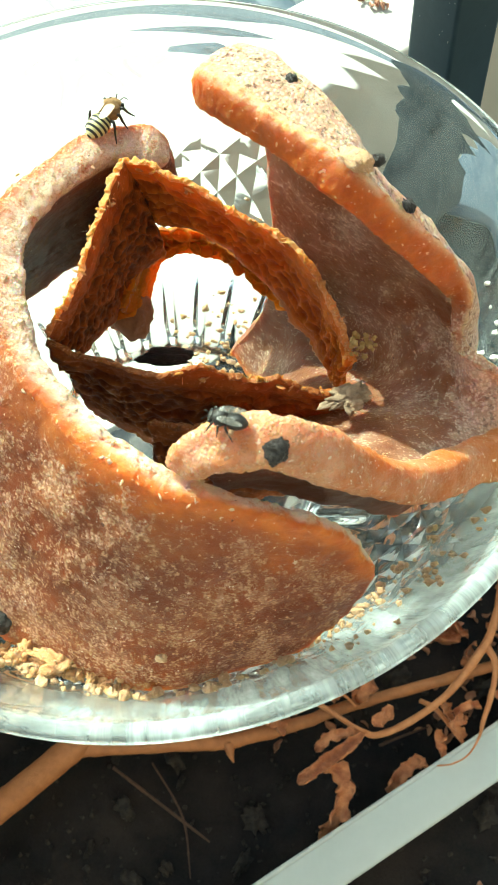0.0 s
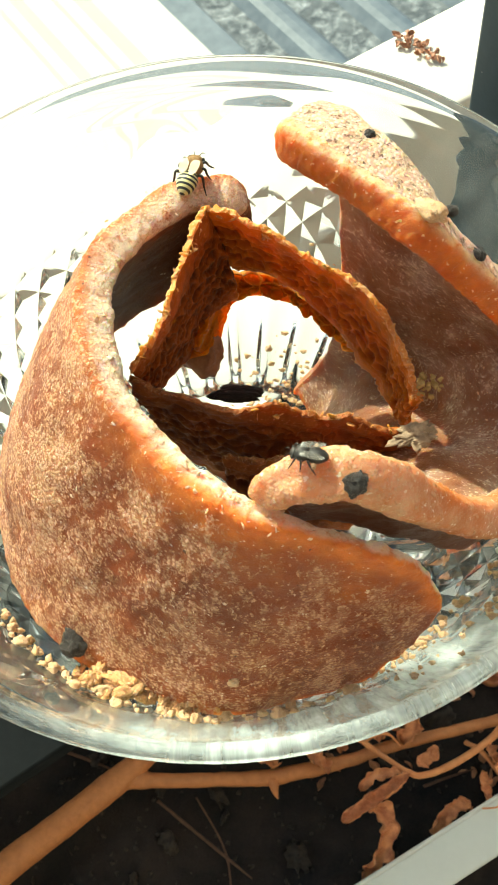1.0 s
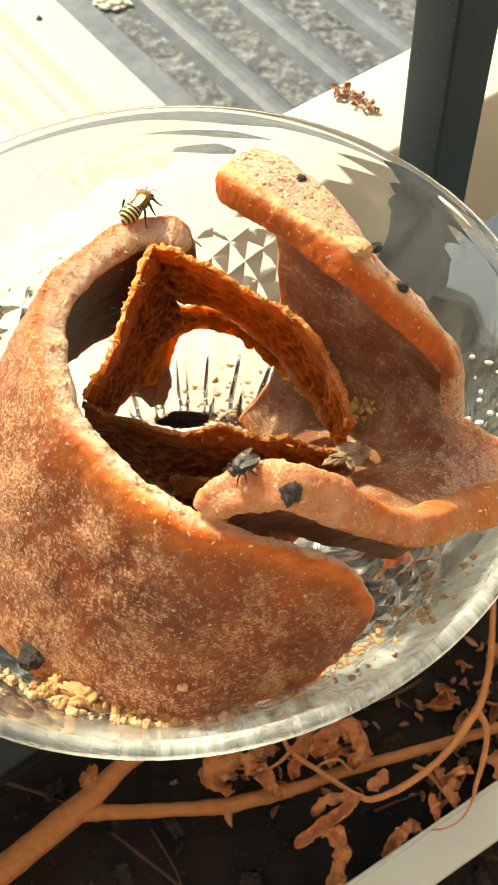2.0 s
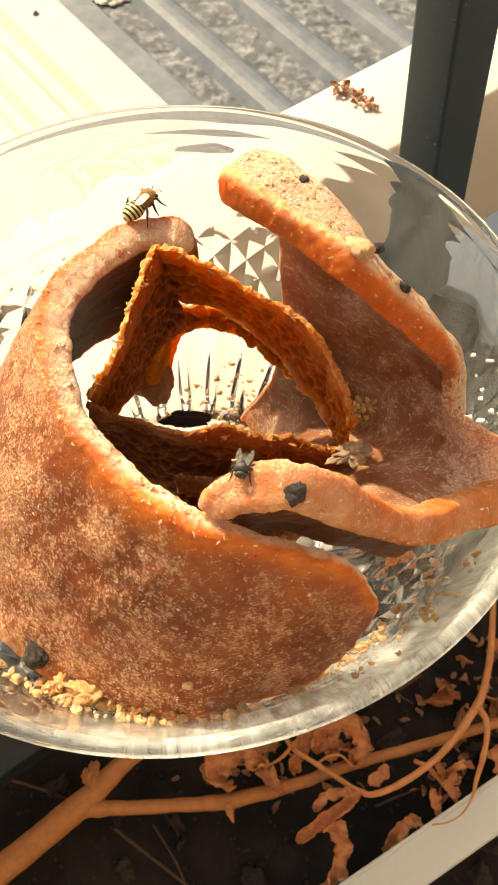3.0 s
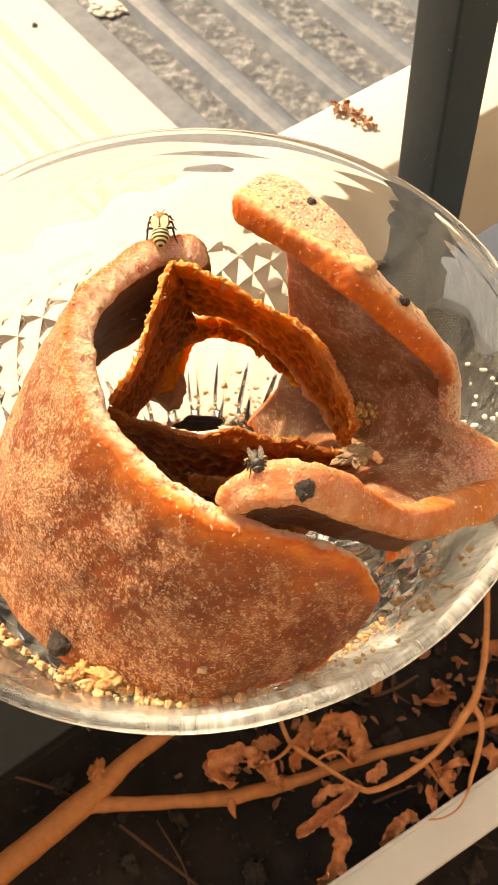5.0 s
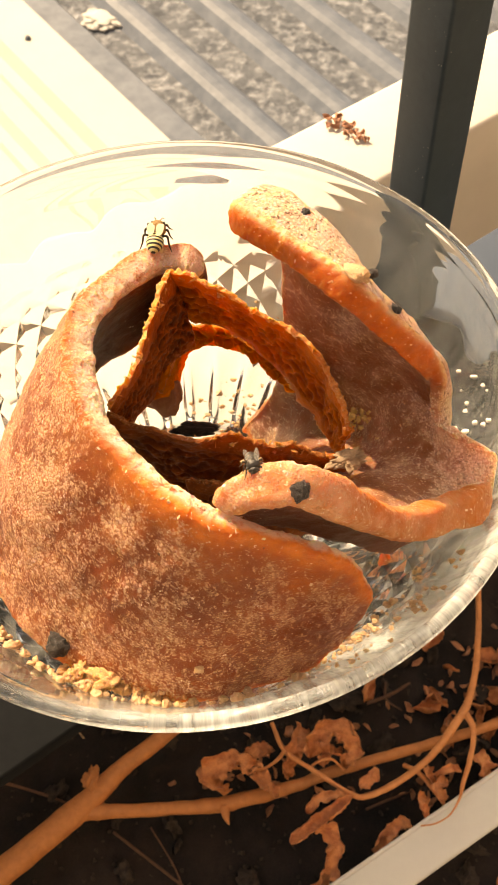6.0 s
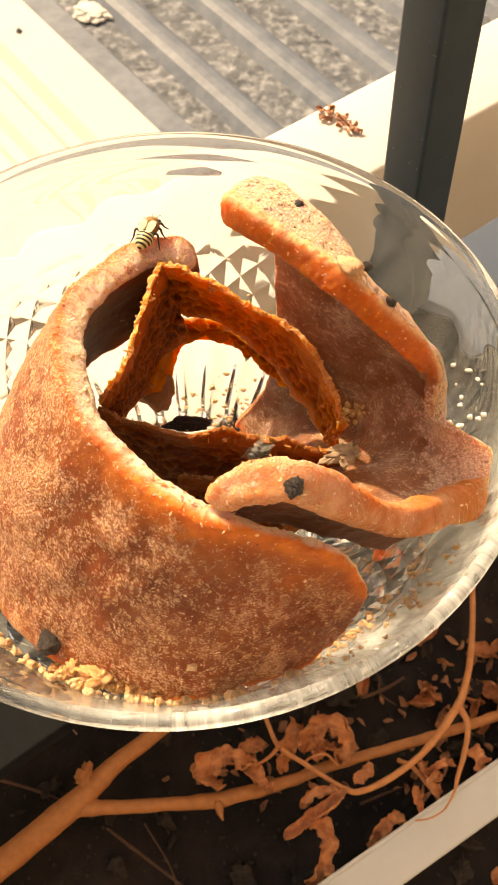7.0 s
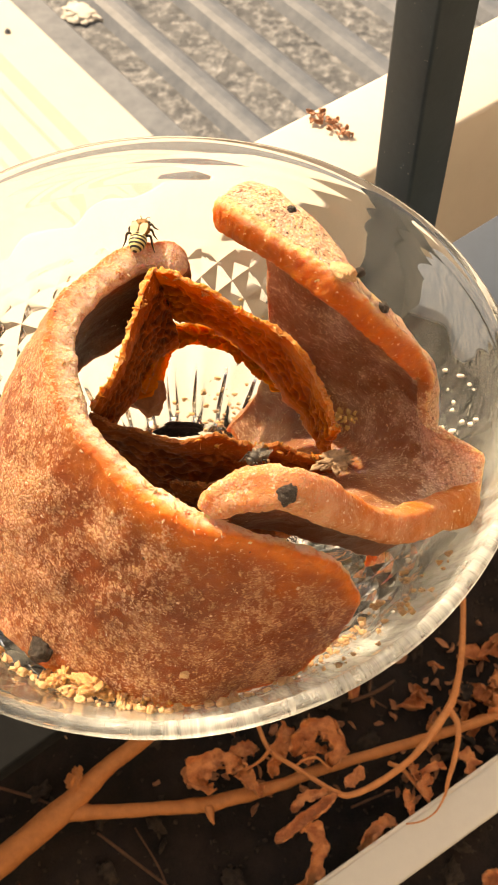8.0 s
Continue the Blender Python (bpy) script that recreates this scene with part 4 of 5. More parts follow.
        b2 = lump((r * math.cos(a), r * math.sin(a), z), rng.uniform(0.5, 1.5), (rng.uniform(0.9, 1.7), 0.8, rng.uniform(0.6, 1.0)), 0.9, 0.8, 3, a)
        me = bpy.data.meshes.new("crust_shape")
        b2.to_mesh(me)
        b2.free()
        bm.from_mesh(me)
        bpy.data.meshes.remove(me)
    solid("foot_crust", bm, WAX_CHUNK, "crumbly orange-brown crust along the foot of the wax wall", "wax crust", kind="stuff")
    solid("wax_crumb", lump((5.0, -50.1, -9.5), 0.6, (1.2, 0.8, 1), 0.5, 0.4), CRUMB, "white crumb stuck on the wax wall", "crumb")
    # scattered crumbs on the glass floor and the far wall
    bm, pale = bmesh.new(), bmesh.new()
    for k in range(230):
        if k < 140:
            x, y = rng.gauss(9, 6), rng.gauss(22, 7)
            r = math.hypot(x, y)
            z = next((z0 + (z1 - z0) * (r0 - r) / (r0 - r1) for (r0, z0), (r1, z1) in zip(INNER, INNER[1:]) if r0 >= r >= r1), -54.5)
        elif k < 180:
            a = radians(rng.gauss(-1, 9))
            z = rng.uniform(-30, -9)
            x, y = wall_radius(z) * math.cos(a), wall_radius(z) * math.sin(a)
        else:
            a = radians(rng.uniform(-60, -25))
            z = rng.uniform(-26, -10)
            x, y = wall_radius(z) * math.cos(a), wall_radius(z) * math.sin(a)
        b2 = lump((x, y, z + 0.3), rng.uniform(0.16, 0.52), (rng.uniform(0.7, 1.7), 1, 0.8), 0.6, 0.45, 3)
        me = bpy.data.meshes.new("crumb_shape")
        b2.to_mesh(me)
        b2.free()
        (pale if 140 <= k < 180 else bm).from_mesh(me)
        bpy.data.meshes.remove(me)
    solid("white_specks", pale, SPECK, "tiny white specks of wax stuck on the glass", "crumbs", kind="stuff")
    # dust that clings to the post
    dust = bmesh.new()
    for k in range(70):
        side, z = rng.uniform(-5.0, 5.0), rng.uniform(2, 190)
        at = (-5.65, side, z) if k < 54 else (side, -5.65, z)
        b2 = lump(at, rng.uniform(0.05, 0.14), (1, 1, rng.uniform(0.8, 1.8)), 0.5, 0.3, 1)
        me = bpy.data.meshes.new("dust_shape")
        b2.to_mesh(me)
        b2.free()
        dust.from_mesh(me)
        bpy.data.meshes.remove(me)
    dust.transform(POST_PLACE)
    solid("post_dust", dust, POST_DUST, "grey specks of dust on the steel post", "dust", kind="stuff")
    solid("scattered_crumbs", bm, CRUMB, "fine pale wax crumbs scattered on the glass", "crumbs", kind="stuff")


build_wax_bits()


# ---------------------------------------------------------------- dry plant
def curled_leaf(length, width, curl, twist, seed, steps=18, across=8, roll=1.5):
    """A withered leaf along +x (mm): a thin blade rolled about its midrib, bent and creased."""
    rng = random.Random(seed)
    off = Vector((rng.uniform(0, 50), rng.uniform(0, 50), rng.uniform(0, 50)))
    bm = bmesh.new()
    top, low = [], []
    for a in range(steps + 1):
        s = a / steps
        w = width * (math.sin(math.pi * min(1, 0.06 + 0.94 * s)) ** 1.1 + 0.06) * (1 + 0.25 * noise.noise(off + Vector((s * 4, 0, 0))))
        bend = curl * s
        centre = Vector((length * (math.sin(bend) / bend if bend else 1) * s, 0, length * s * math.sin(bend * 0.5) * 0.6))
        t_row, l_row = [], []
        for c in range(across + 1):
            v = c / across * 2 - 1
            g = v * (roll + 0.9 * curl * s)
            p = centre + Vector((0, math.sin(g) * w / 2, (1 - math.cos(g)) * w / 2))
            p += Vector((noise.noise(off + p * 0.25), noise.noise(off + p * 0.3 + Vector((9, 0, 0))), noise.noise(off + p * 0.3 + Vector((0, 9, 0))))) * width * 0.3
            p += Vector((0, noise.noise(off + p * 0.9), noise.noise(off + p * 0.8 + Vector((3, 9, 0))))) * min(width * 0.16, 1.4)
            p.rotate(Euler((twist * s, 0, 0)))
            t_row.append(bm.verts.new(p * MM))
            l_row.append(bm.verts.new((p - Vector((0, 0, 0.35))) * MM))
        top.append(t_row)
        low.append(l_row)
    for a in range(steps):
        for c in range(across):
            bm.faces.new((top[a][c], top[a + 1][c], top[a + 1][c + 1], top[a][c + 1]))
            bm.faces.new((low[a][c], low[a][c + 1], low[a + 1][c + 1], low[a + 1][c]))
        for c, flip in ((0, False), (across, True)):
            four = (top[a][c], low[a][c], low[a + 1][c], top[a + 1][c])
            bm.faces.new(four[::-1] if flip else four)
    for c in range(across):
        bm.faces.new((top[0][c], top[0][c + 1], low[0][c + 1], low[0][c]))
        bm.faces.new((top[-1][c], low[-1][c], low[-1][c + 1], top[-1][c + 1]))
    return bm


def blade(path, width, roll, seed, ruffle=0.25, twist=0.0, steps=26, across=10):
    """A dry leaf swept along a path (mm): rolled about its midrib, with crinkled margins."""
    pts = vec(path)
    off = Vector((seed * 7.3, seed * 3.1, seed * 1.7))
    bm = bmesh.new()
    rows = []
    for a in range(steps + 1):
        s = a / steps
        p = spline(pts, s)
        d = (spline(pts, min(s + 0.02, 1)) - spline(pts, max(s - 0.02, 0))).normalized()
        side = d.cross(Vector((0.1, 0.15, 1))).normalized()
        up = side.cross(d)
        w = width * (0.18 + 0.82 * min(1.0, 4.5 * s) ** 0.8 * max(0.0, 1 - s ** 9) ** 0.5) * (1 + 0.25 * noise.noise(off + Vector((4 * s, 0, 0))))
        row = []
        for c in range(across + 1):
            v = c / across * 2 - 1
            g = v * roll + twist * s
            r = w / (2 * max(0.35, min(roll, 1.6))) * (1 + 0.2 * noise.noise(off + Vector((5 * s, v, 9))))
            q = p + side * math.sin(g) * r + up * (1 - math.cos(g)) * r
            wrinkle = abs(v) ** 1.5 * ruffle * width
            q += up * wrinkle * noise.noise(off + Vector((7 * s * len(pts) / 3, 2 * v, 0))) + side * 0.5 * wrinkle * noise.noise(off + Vector((9 * s, 3 * v, 5)))
            q += (up * noise.noise(off + q * 0.55) + side * noise.noise(off + q * 0.6 + Vector((4, 0, 0)))) * 0.13 * width + up * 0.05 * width * noise.noise(off + q * 1.7)
            row.append(q)
        rows.append(row)
    faces = []
    for lift in (0.0, -0.3):
        faces.append([[bm.verts.new((q + Vector((0, 0, lift))) * MM) for q in row] for row in rows])
    top, low = faces
    for a in range(steps):
        for c in range(across):
            bm.faces.new((top[a][c], top[a + 1][c], top[a + 1][c + 1], top[a][c + 1]))
            bm.faces.new((low[a][c], low[a][c + 1], low[a + 1][c + 1], low[a + 1][c]))
        for c in (0, across):
            bm.faces.new((top[a][c], low[a][c], low[a + 1][c], top[a + 1][c]))
    for a in (0, steps):
        for c in range(across):
            bm.faces.new((top[a][c], top[a][c + 1], low[a][c + 1], low[a][c]))
    bmesh.ops.recalc_face_normals(bm, faces=bm.faces)
    return bm


def build_branches():
    plant = thing("dry_stalk", "withered orange-brown branched plant stalk over the soil", "plant")
    part("stem", tube([(-150, -104, -246), (-78, -42, -243), (-50, -18, -241), (-37, -4, -241), (-23.6, 7.2, -241), (12, 40, -240)],
                      [5.8, 5.2, 4.6, 3.4, 3.2, 2.9], 14, 110, 0.08, 7), STALK, plant)
    part("branch", tube([(-52, -20, -242), (-38, -19.5, -242), (-12, -17.5, -243), (4, -15.5, -243), (28, -9, -243), (47, -2, -243), (109, 17, -243), (180, 45, -243)],
                        [3.6, 2.7, 2.5, 2.9, 2.3, 2.1, 1.9, 1.8], 14, 130, 0.12, 5), STALK, plant)
    part("knot", lump((-47.5, -9.5, -238.5), 3.4, (0.8, 1.2, 0.9), 0.5, 0.5, 4), STALK, plant, "broken knob on the stalk")
    part("spur", tube([(2, -17, -242), (3, -21, -242), (4.2, -23.5, -242)], [2.2, 1.3, 0.3], 8, 10, 0.2), STALK, plant)
    part("shoot", tube([(19.4, 12, -233.5), (24.3, 1.8, -234), (34.1, -4.8, -234), (48.2, -13.3, -234), (54.5, -14.2, -234), (66.2, -8.8, -234), (79.4, 1.3, -234), (90.2, 14.7, -234), (94.5, 21.3, -234), (98.9, 34.9, -233.5), (101.8, 53.9, -232), (103, 72, -230)],
                       [0.8, 0.95, 0.9, 1.0, 1.25, 1.3, 1.35, 1.7, 1.5, 1.3, 1.2, 1.15], 12, 130, 0.14, 4), SHOOT, plant)
    part("shoot", tube([(93.5, 17.2, -234.2), (95.7, 12.5, -235), (95.3, 6.5, -235), (93.1, -0.9, -235), (90.3, -8.1, -235), (88.2, -14.2, -234.6), (84, -20.2, -234), (78.6, -23.3, -234), (73.5, -23.9, -235.5)],
                       [1.5, 1.2, 1.0, 1.1, 0.9, 0.45, 0.35, 0.3, 0.28], 8, 70, 0.2), SHOOT, plant)
    part("shoot", tube([(25.5, 3.0, -234), (21, -2, -235), (15.6, -4.7, -236), (8, -4.5, -236), (1, -5, -236)], [0.95, 0.6, 0.55, 0.5, 0.3], 8, 30, 0.15), SHOOT, plant)
    part("shoot", tube([(33, -4.5, -236), (37, -1.8, -235), (42, -0.8, -235), (46.5, -4, -238)], [0.5, 0.5, 0.5, 0.4], 8, 24, 0.15), SHOOT, plant)
    part("shoot", tube([(70, 0, -244), (75, -3.6, -241), (80, -10, -241), (85, -16, -243)], [0.9, 0.9, 0.8, 0.5], 8, 24, 0.2), SHOOT, plant)
    # withered leaves that still hang on the shoots
    for path, width, roll, ruffle, twist in (
            ([(49.5, -13.4, -234), (44, -18.5, -232.5), (37.8, -23.2, -232), (31.7, -27.6, -232), (26.2, -31.1, -233)], 7.4, 2.3, 0.12, 0.3),
            ([(47, -12.5, -234), (42, -14.5, -233), (36, -17, -233), (32.5, -20.5, -235)], 5.0, 1.2, 0.55, 0.5),
            ([(36, -25, -236), (40, -27, -236.5), (42.8, -32, -238), (41.8, -38, -241), (39.5, -43, -245), (35.5, -47.5, -249)], 9.0, 1.3, 0.55, 1.2),
            ([(52, -11, -234), (55, -8.5, -232), (58.5, -5.5, -229)], 5.5, 0.8, 0.25, 0.4),
            ([(15.6, -4.7, -236), (9, -3.5, -233), (2, -4.5, -233), (-2, -8.5, -236), (3, -11.5, -240)], 11.5, 1.6, 0.6, 0.8),
            ([(13, -5, -238), (17, -8.5, -237), (22, -12, -240)], 9.0, 1.1, 0.4, 0.6),
            ([(-3, -2, -243), (-7, -6, -240), (-4, -10, -241)], 5.0, 1.5, 0.4, 0.5),
            ([(47, -3, -239), (49.5, 3, -235), (45, 8.5, -232), (38, 6, -234), (33.5, 1, -238)], 11.5, 1.5, 0.6, 0.6),
            ([(38, -2, -239), (41, 2, -237), (46, 3, -238)], 7.0, 1.6, 0.5, 0.5),
            ([(33, 11, -239), (30, 6, -235), (28, 0, -238), (26.5, -6, -243)], 9.0, 1.3, 0.5, 0.9),
            ([(20, 6, -245), (14, 3, -243), (10, 2, -246)], 7.0, 1.0, 0.4, 0.3),
            ([(77, -12.5, -241), (75, -16, -237), (77.5, -20.5, -240)], 5.5, 1.3, 0.35, 0.7),
            ([(71, -21, -244), (66, -23.5, -242), (61, -28, -245), (59, -31.5, -248)], 6.5, 1.4, 0.5, 1.0),
            ([(85, -6, -241), (81, -10, -238), (83.5, -14.5, -241)], 6.5, 1.5, 0.4, 0.6),
            ([(91, -2.5, -241), (86, -3.0, -238), (81.5, -5.5, -241)], 4.0, 1.3, 0.3, 0.5),
            ([(79, -1, -242), (78.5, -5, -239), (82.5, -8.5, -243)], 4.8, 1.3, 0.4, 0.8),
            ([(97, 4, -242), (99.5, 0, -239), (101.5, -3.5, -242)], 7.5, 0.9, 0.3, 0.3),
            ([(113, 34, -243), (117, 28, -240), (114, 22, -242)], 9.0, 1.4, 0.4, 0.6),
            ([(122, 24, -244), (118, 18, -240), (110, 17, -243)], 8.0, 1.3, 0.4, 0.8)):
        part("leaf", blade(path, width, roll, path[0][0], ruffle, twist), LEAF, plant)


build_branches()


def build_litter():
    rng = random.Random(21)
    spots = [(112, 30), (120, 42), (106, 36), (126, 26), (98, 44), (84, 52), (70, -46), (82, -42), (96, -36), (104, -40), (118, -26), (60, 28), (90, 30)]
    for k in range(16):
        spots.append((rng.gauss(100, 16), rng.gauss(30, 14)))
    for k, (x, y) in enumerate(spots):
        if -10 < 0.546 * (x - 37) - 0.838 * (y + 46) < 24 or not -200 < (N.x * x + N.y * y) < 60:
            continue
        size = rng.uniform(8, 16)
        leaf = solid("withered_leaf", curled_leaf(size * 1.15, size * rng.uniform(0.3, 0.55), rng.uniform(0.6, 2.2), rng.uniform(-2, 2.4), 40 + k), LEAF,
                     "small curled brown withered leaf lying on the soil", "leaf", "fallen leaves")
        z = soil_height(Vector((x, y, 0))) + 2.0
        leaf.matrix_basis = pose(x * MM, y * MM, z * MM, rng.uniform(-40, 40), rng.uniform(-25, 15), rng.uniform(0, 360))
    # shreds of dead leaves, thickest towards the far end of the strip
    bm = bmesh.new()
    for k in range(130):
        p = Vector((rng.gauss(96, 20), rng.gauss(14, 24), 0)) if k < 90 else Vector((rng.gauss(30, 22), rng.gauss(4, 10), 0))
        across = N.x * p.x + N.y * p.y
        if -5 < 0.546 * (p.x - 37) - 0.838 * (p.y + 46) < 20 or not -200 < across < 60:
            continue
        b2 = curled_leaf(rng.uniform(2.5, 8), rng.uniform(1.2, 3.2), rng.uniform(0.3, 2.2), rng.uniform(-2, 2), 300 + k, 6, 4)
        b2.transform(pose(p.x * MM, p.y * MM, (soil_height(p) + rng.uniform(0.5, 3.0)) * MM, rng.uniform(-50, 50), rng.uniform(-35, 20), rng.uniform(0, 360)))
        me = bpy.data.meshes.new("shred_shape")
        b2.to_mesh(me)
        b2.free()
        bm.from_mesh(me)
        bpy.data.meshes.remove(me)
    solid("leaf_shreds", bm, SHRED, "crumbled brown shreds of dead leaves on the soil", "leaf litter", kind="stuff")
    # clods, grit and thin twigs
    bm = bmesh.new()
    for k in range(1500):
        p = U * rng.uniform(-120, 170) + N * rng.uniform(-120, 70)
        size = rng.uniform(0.35, 1.2) if k < 1380 else rng.uniform(1.8, 4.5)
        b2 = lump((p.x, p.y, soil_height(p) + size * 0.3), size, (rng.uniform(0.7, 1.4), rng.uniform(0.7, 1.3), rng.uniform(0.5, 0.9)), 1.0, 0.6, 1 if size < 1.2 else 3, rng.uniform(0, 6))
        me = bpy.data.meshes.new("clod_shape")
        b2.to_mesh(me)
        b2.free()
        bm.from_mesh(me)
        bpy.data.meshes.remove(me)
    solid("soil_clods", bm, CLOD, "grey-brown soil clods and grit", "clods", kind="stuff")
    for pts, r in (([(-40, -24, -256), (-22, -36, -257), (-4, -48, -257)], 1.0), ([(-95, -4, -256), (-70, -10, -257), (-52, -16, -257)], 0.9),
                   ([(58, 27, -254), (68, 31, -254), (76, 36, -254)], 1.1), ([(66, 36, -254), (66, 29, -254), (72, 24, -253)], 0.8),
                   ([(-26, -22, -256), (-14, -40, -257), (-10, -60, -257)], 0.6), ([(56, -14, -255), (66, -10, -254), (74, -7, -255)], 0.7)):
        solid("thin_twig", tube(pts, [r * 0.7, r * 0.7, r * 0.4], 6, 14, 0.3), TWIG, "thin dry twig lying on the soil", "twig", "thin twigs")
    thread = tube([(-46, 26, -238), (-51, 20, -236), (-55, 16.5, -236), (-56, 12.6, -236), (-54.8, 9, -236.5), (-52, 6, -238)], [0.45, 0.45, 0.45, 0.4, 0.4, 0.35], 6, 30)
    solid("dry_tendril", thread, HUSK, "pale thin curved tendril by the stalk", "tendril")
    bits = thing("flower_bits", "heap of dried reddish brown flower bits on the ledge", "flower bits")
    for k in range(34):
        f = k / 33
        at = (34.6 + 11.5 * f + rng.uniform(-2.5, 2.5), 162.2 - 10.8 * f + rng.uniform(-2, 2), -74.2)
        leaf = part("petal", curled_leaf(rng.uniform(1.6, 3.4), rng.uniform(0.7, 1.5), rng.uniform(0.4, 1.3), rng.uniform(-1, 1), 90 + k, 6, 4), PETALS, bits)
        leaf.matrix_basis = pose(*[v * MM for v in at], rng.uniform(-30, 30), rng.uniform(-20, 10), rng.uniform(0, 360))
    # bright scrap and a screw on the roof
    patch = lump((0, 0, 0), 55, (1.0, 0.8, 0.06), 0.7, 0.5, 4)
    patch.transform(Matrix.Translation((U * 1093 + N * 2092 + Vector((0, 0, -1494))) * MM))
    solid("pale_scrap", patch, FLASHING, "torn pale scrap lying on the roof sheet", "scrap")
    screw = thing("roof_screw", "small grey roofing screw with a washer", "screw")
    bm = bmesh.new()
    bmesh.ops.create_cone(bm, cap_ends=True, segments=20, radius1=0.009, radius2=0.008, depth=0.003)
    bm.transform(Matrix.Translation((U * 866 + N * 2110 + Vector((0, 0, -1468.5))) * MM))
    part("washer", bm, ROOF, screw)
    bm = bmesh.new()
    bmesh.ops.create_cone(bm, cap_ends=True, segments=6, radius1=0.0055, radius2=0.005, depth=0.006)
    bm.transform(Matrix.Translation((U * 866 + N * 2110 + Vector((0, 0, -1464))) * MM))
    part("head", bm, ROOF, screw)


build_litter()


# ---------------------------------------------------------------- bees
def ball(at, radii, bumps=0.0, detail=3, taper=0.0):
    """An ellipsoid (mm), pointed backwards by taper."""
    bm = bmesh.new()
    bmesh.ops.create_icosphere(bm, subdivisions=detail, radius=1.0)
    for v in bm.verts:
        p = v.co.copy()
        k = 1 + bumps * noise.noise(p * 3 + Vector(at))
        w = 1 - taper * max(0, -p.y)
        v.co = (Vector(at) + Vector((p.x * radii[0] * w, p.y * radii[1], p.z * radii[2] * w)) * k) * MM
    return bm


def wing(side, length, width, spread, lift):
    """A thin rounded wing that points backwards from the thorax."""
    bm = bmesh.new()
    rows = []
    for a in range(11):
        s = a / 10
        w = width * math.sin(math.pi * (0.12 + 0.85 * s)) ** 0.6
        row = []
        for c in range(5):
            v = c / 4 - 0.5
            p = Vector((v * w, -length * s, 0.15 * math.sin(6 * s)))
            p.rotate(Euler((radians(lift), 0, radians(side * spread))))
            row.append((p + Vector((side * 1.05, 1.3, 4.1))) * MM)
        rows.append(row)
    for z in (0.0, -0.00004):
        vs = [[bm.verts.new(p + Vector((0, 0, z))) for p in row] for row in rows]
        for a in range(10):
            for c in range(4):
                bm.faces.new((vs[a][c], vs[a][c + 1], vs[a + 1][c + 1], vs[a + 1][c]))
    return bm


def build_bee(label, bands, fur, spread, wings, wing_size, pollen=False):
    bee = thing("bee", label, "bee", "bees on the wax")
    part("abdomen", ball((0, -2.4, 2.1), (1.95, 2.7, 1.75), 0.02, 3, 0.2), bands, bee, "banded abdomen")
    part("thorax", ball((0, 0.9, 2.5), (2.05, 1.8, 1.8), 0.10), fur, bee, "furry thorax")
    head = part("head", ball((0, 2.75, 2.0), (1.5, 0.8, 1.15), 0.06), fur, bee)
    for side in (-1, 1):
        part("eye", ball((side * 1.3, 2.9, 2.2), (0.3, 0.45, 0.55), 0, 2), BEE_DARK, head)
        part("antenna", tube([(side * 0.4, 3.4, 2.4), (side * 0.8, 4.1, 2.6), (side * 1.1, 4.6, 1.7)], [0.11, 0.08, 0.08], 6, 12), BEE_DARK, head)
        part("wing", wing(side, *wing_size, spread, -4), wings, bee)
        for y, dy, out in ((1.9, 1.3, 2.3), (0.8, 0.0, 2.7), (-0.4, -1.9, 2.9)):
            part("leg", tube([(side * 0.9, y, 1.6), (side * out * 0.85, y + dy * 0.25, 2.7), (side * out, y + dy * 0.7, 1.0), (side * (out + 0.6), y + dy * 1.2, -0.3)],
                             [0.24, 0.28, 0.2, 0.09], 6, 16), BEE_DARK, bee)
        if pollen:
            part("pollen", lump((side * 2.4, -2.0, 1.6), 0.75, (1, 1, 1), 0.4, 0.4, 2), CRUMB, bee, "pale yellow pollen load")
    return bee


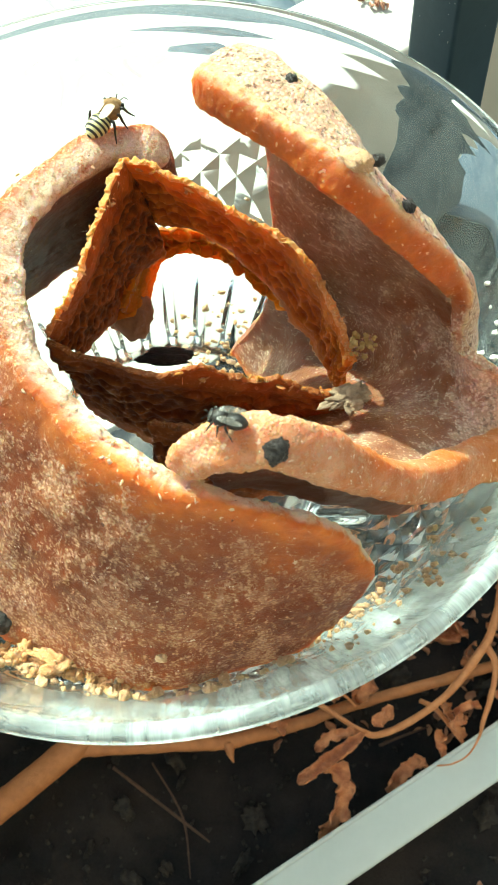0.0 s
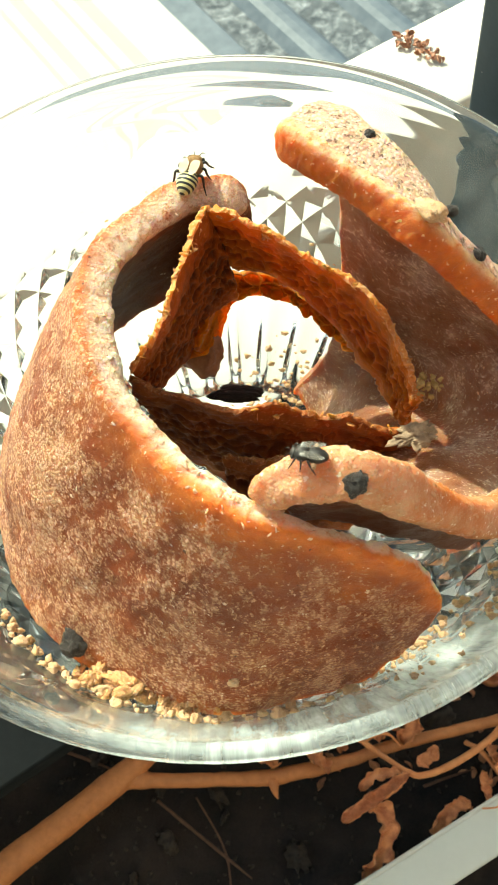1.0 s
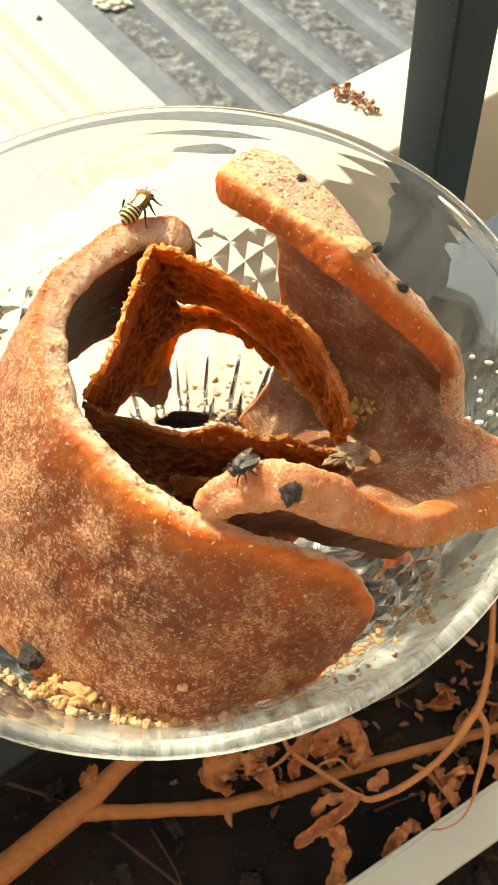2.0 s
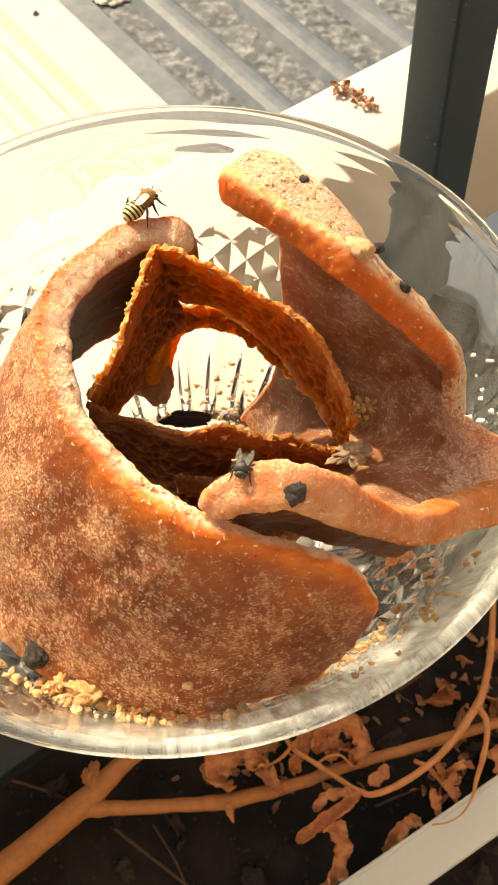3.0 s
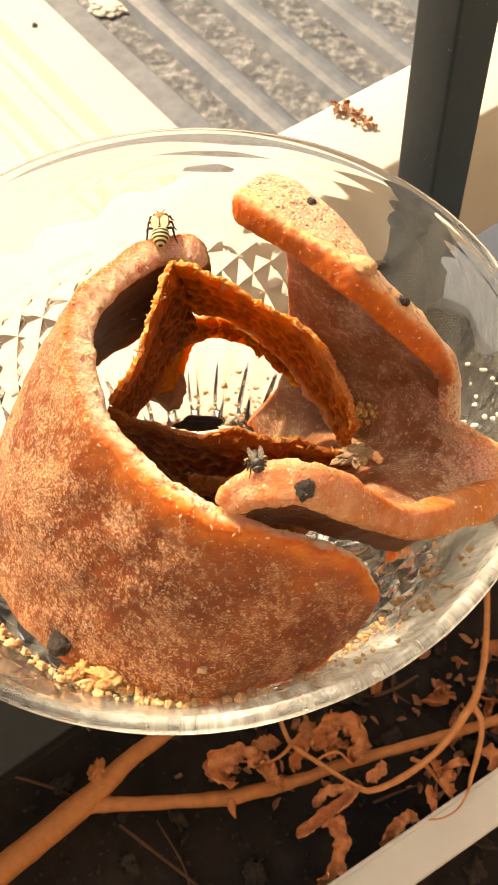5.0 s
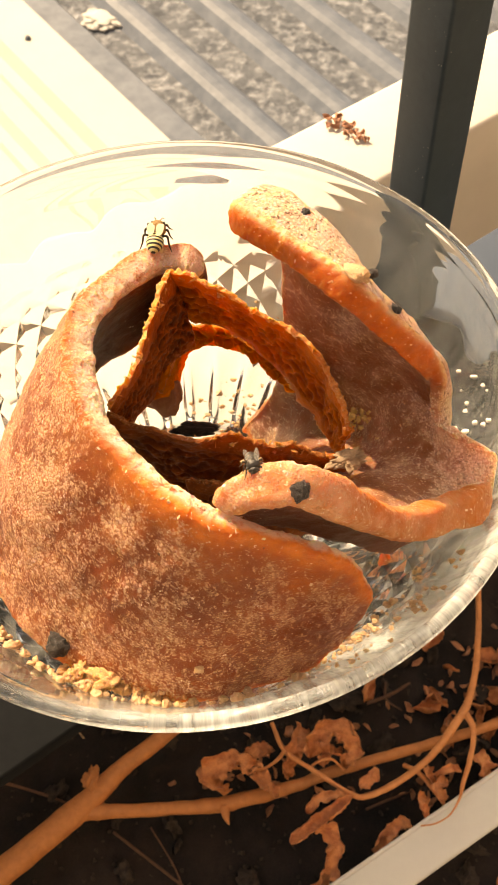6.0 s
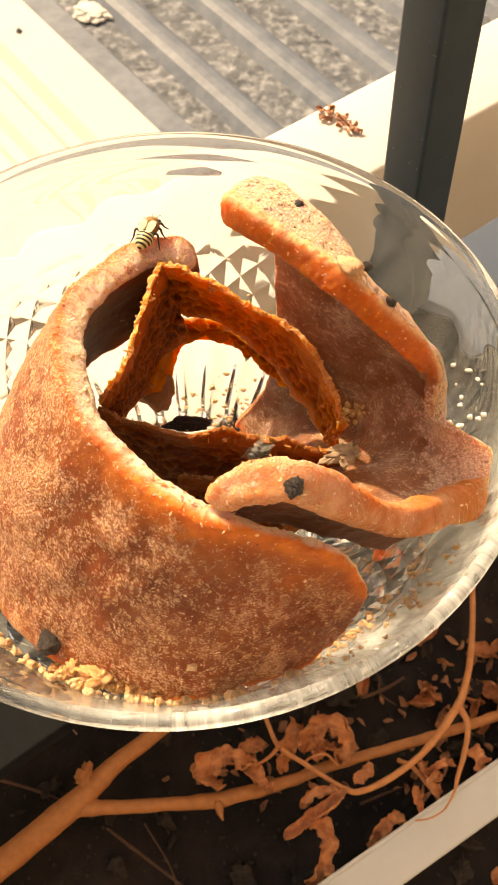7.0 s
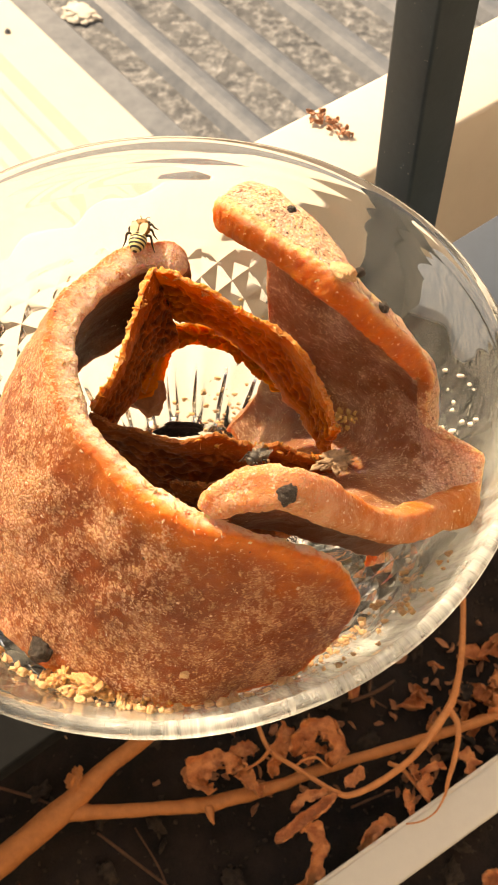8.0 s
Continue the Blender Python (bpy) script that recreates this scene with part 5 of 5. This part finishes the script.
BANDED = build_bee("small bee with yellow and black banded abdomen on the wax rim", BEE_BANDS, BEE_FUR, -3, BEE_WING, (3.4, 1.7))
DARK = build_bee("small black bee with pale pollen loads on the wax lip", BEE_DARK, BEE_DARK, 7, BEE_DARK_WING, (5.4, 1.6), True)


def motions():
    # heading in degrees to the left of +y, rise of the nose in degrees
    for bee, scale, rows in (
            (BANDED, 0.8, [(0.0, -4.3, 17.5, 15.9, -34, 10, 0), (0.5, -4.3, 16.0, 15.9, -22, 8, 0), (1.0, -4.1, 16.3, 15.9, -15, 8, 0), (1.5, -4.4, 17.4, 15.9, -24, 8, 0), (3.0, -4.2, 18.6, 15.9, -40, 8, 0),
                            (3.5, -4.5, 17.6, 15.9, -20, 8, 0), (4.0, -3.2, 17.5, 15.9, -4, 8, 0), (5.5, -4.4, 17.4, 15.9, 4, 6, 0), (6.0, -4.4, 17.9, 15.9, -4, 6, 0), (6.5, -4.1, 17.3, 15.9, -6, 6, 0),
                            (7.0, -4.1, 17.0, 15.9, -20, 6, 0), (7.5, -4.3, 16.7, 15.9, -20, 6, 0), (8.0, -4.2, 17.6, 15.9, -10, 6, 0)]),
            (DARK, 0.5, [(0.0, 14.2, -35.2, 26.6, 78, 4, 0), (0.5, 14.7, -35.4, 26.6, 72, 4, 0), (1.0, 14.1, -35.4, 26.6, 84, 2, 0), (1.5, 14.0, -35.8, 26.6, 84, 2, 0),
                          (1.7, 13.9, -35.6, 26.6, 100, 0, 0), (3.0, 13.2, -35.0, 25.4, 170, 18, 0), (3.5, 13.4, -34.6, 25.3, 174, 18, 0), (4.0, 13.0, -34.8, 25.3, 176, 18, 0),
                          (5.5, 13.4, -34.2, 25.0, 195, 20, 0), (6.0, 13.2, -34.2, 25.0, 190, 20, 0), (6.5, 14.2, -33.2, 25.0, 150, 20, 0), (7.0, 14.6, -32.8, 24.6, 140, 22, 0),
                          (7.5, 15.0, -32.6, 24.4, 140, 22, 0), (8.0, 15.3, -32.2, 24.4, 136, 22, 0)])):
        bee.scale = (scale, scale, scale)
        walk(bee, [(t, pose(x * MM, y * MM, z * MM, nose, roll, turn)) for t, x, y, z, turn, nose, roll in rows])


motions()
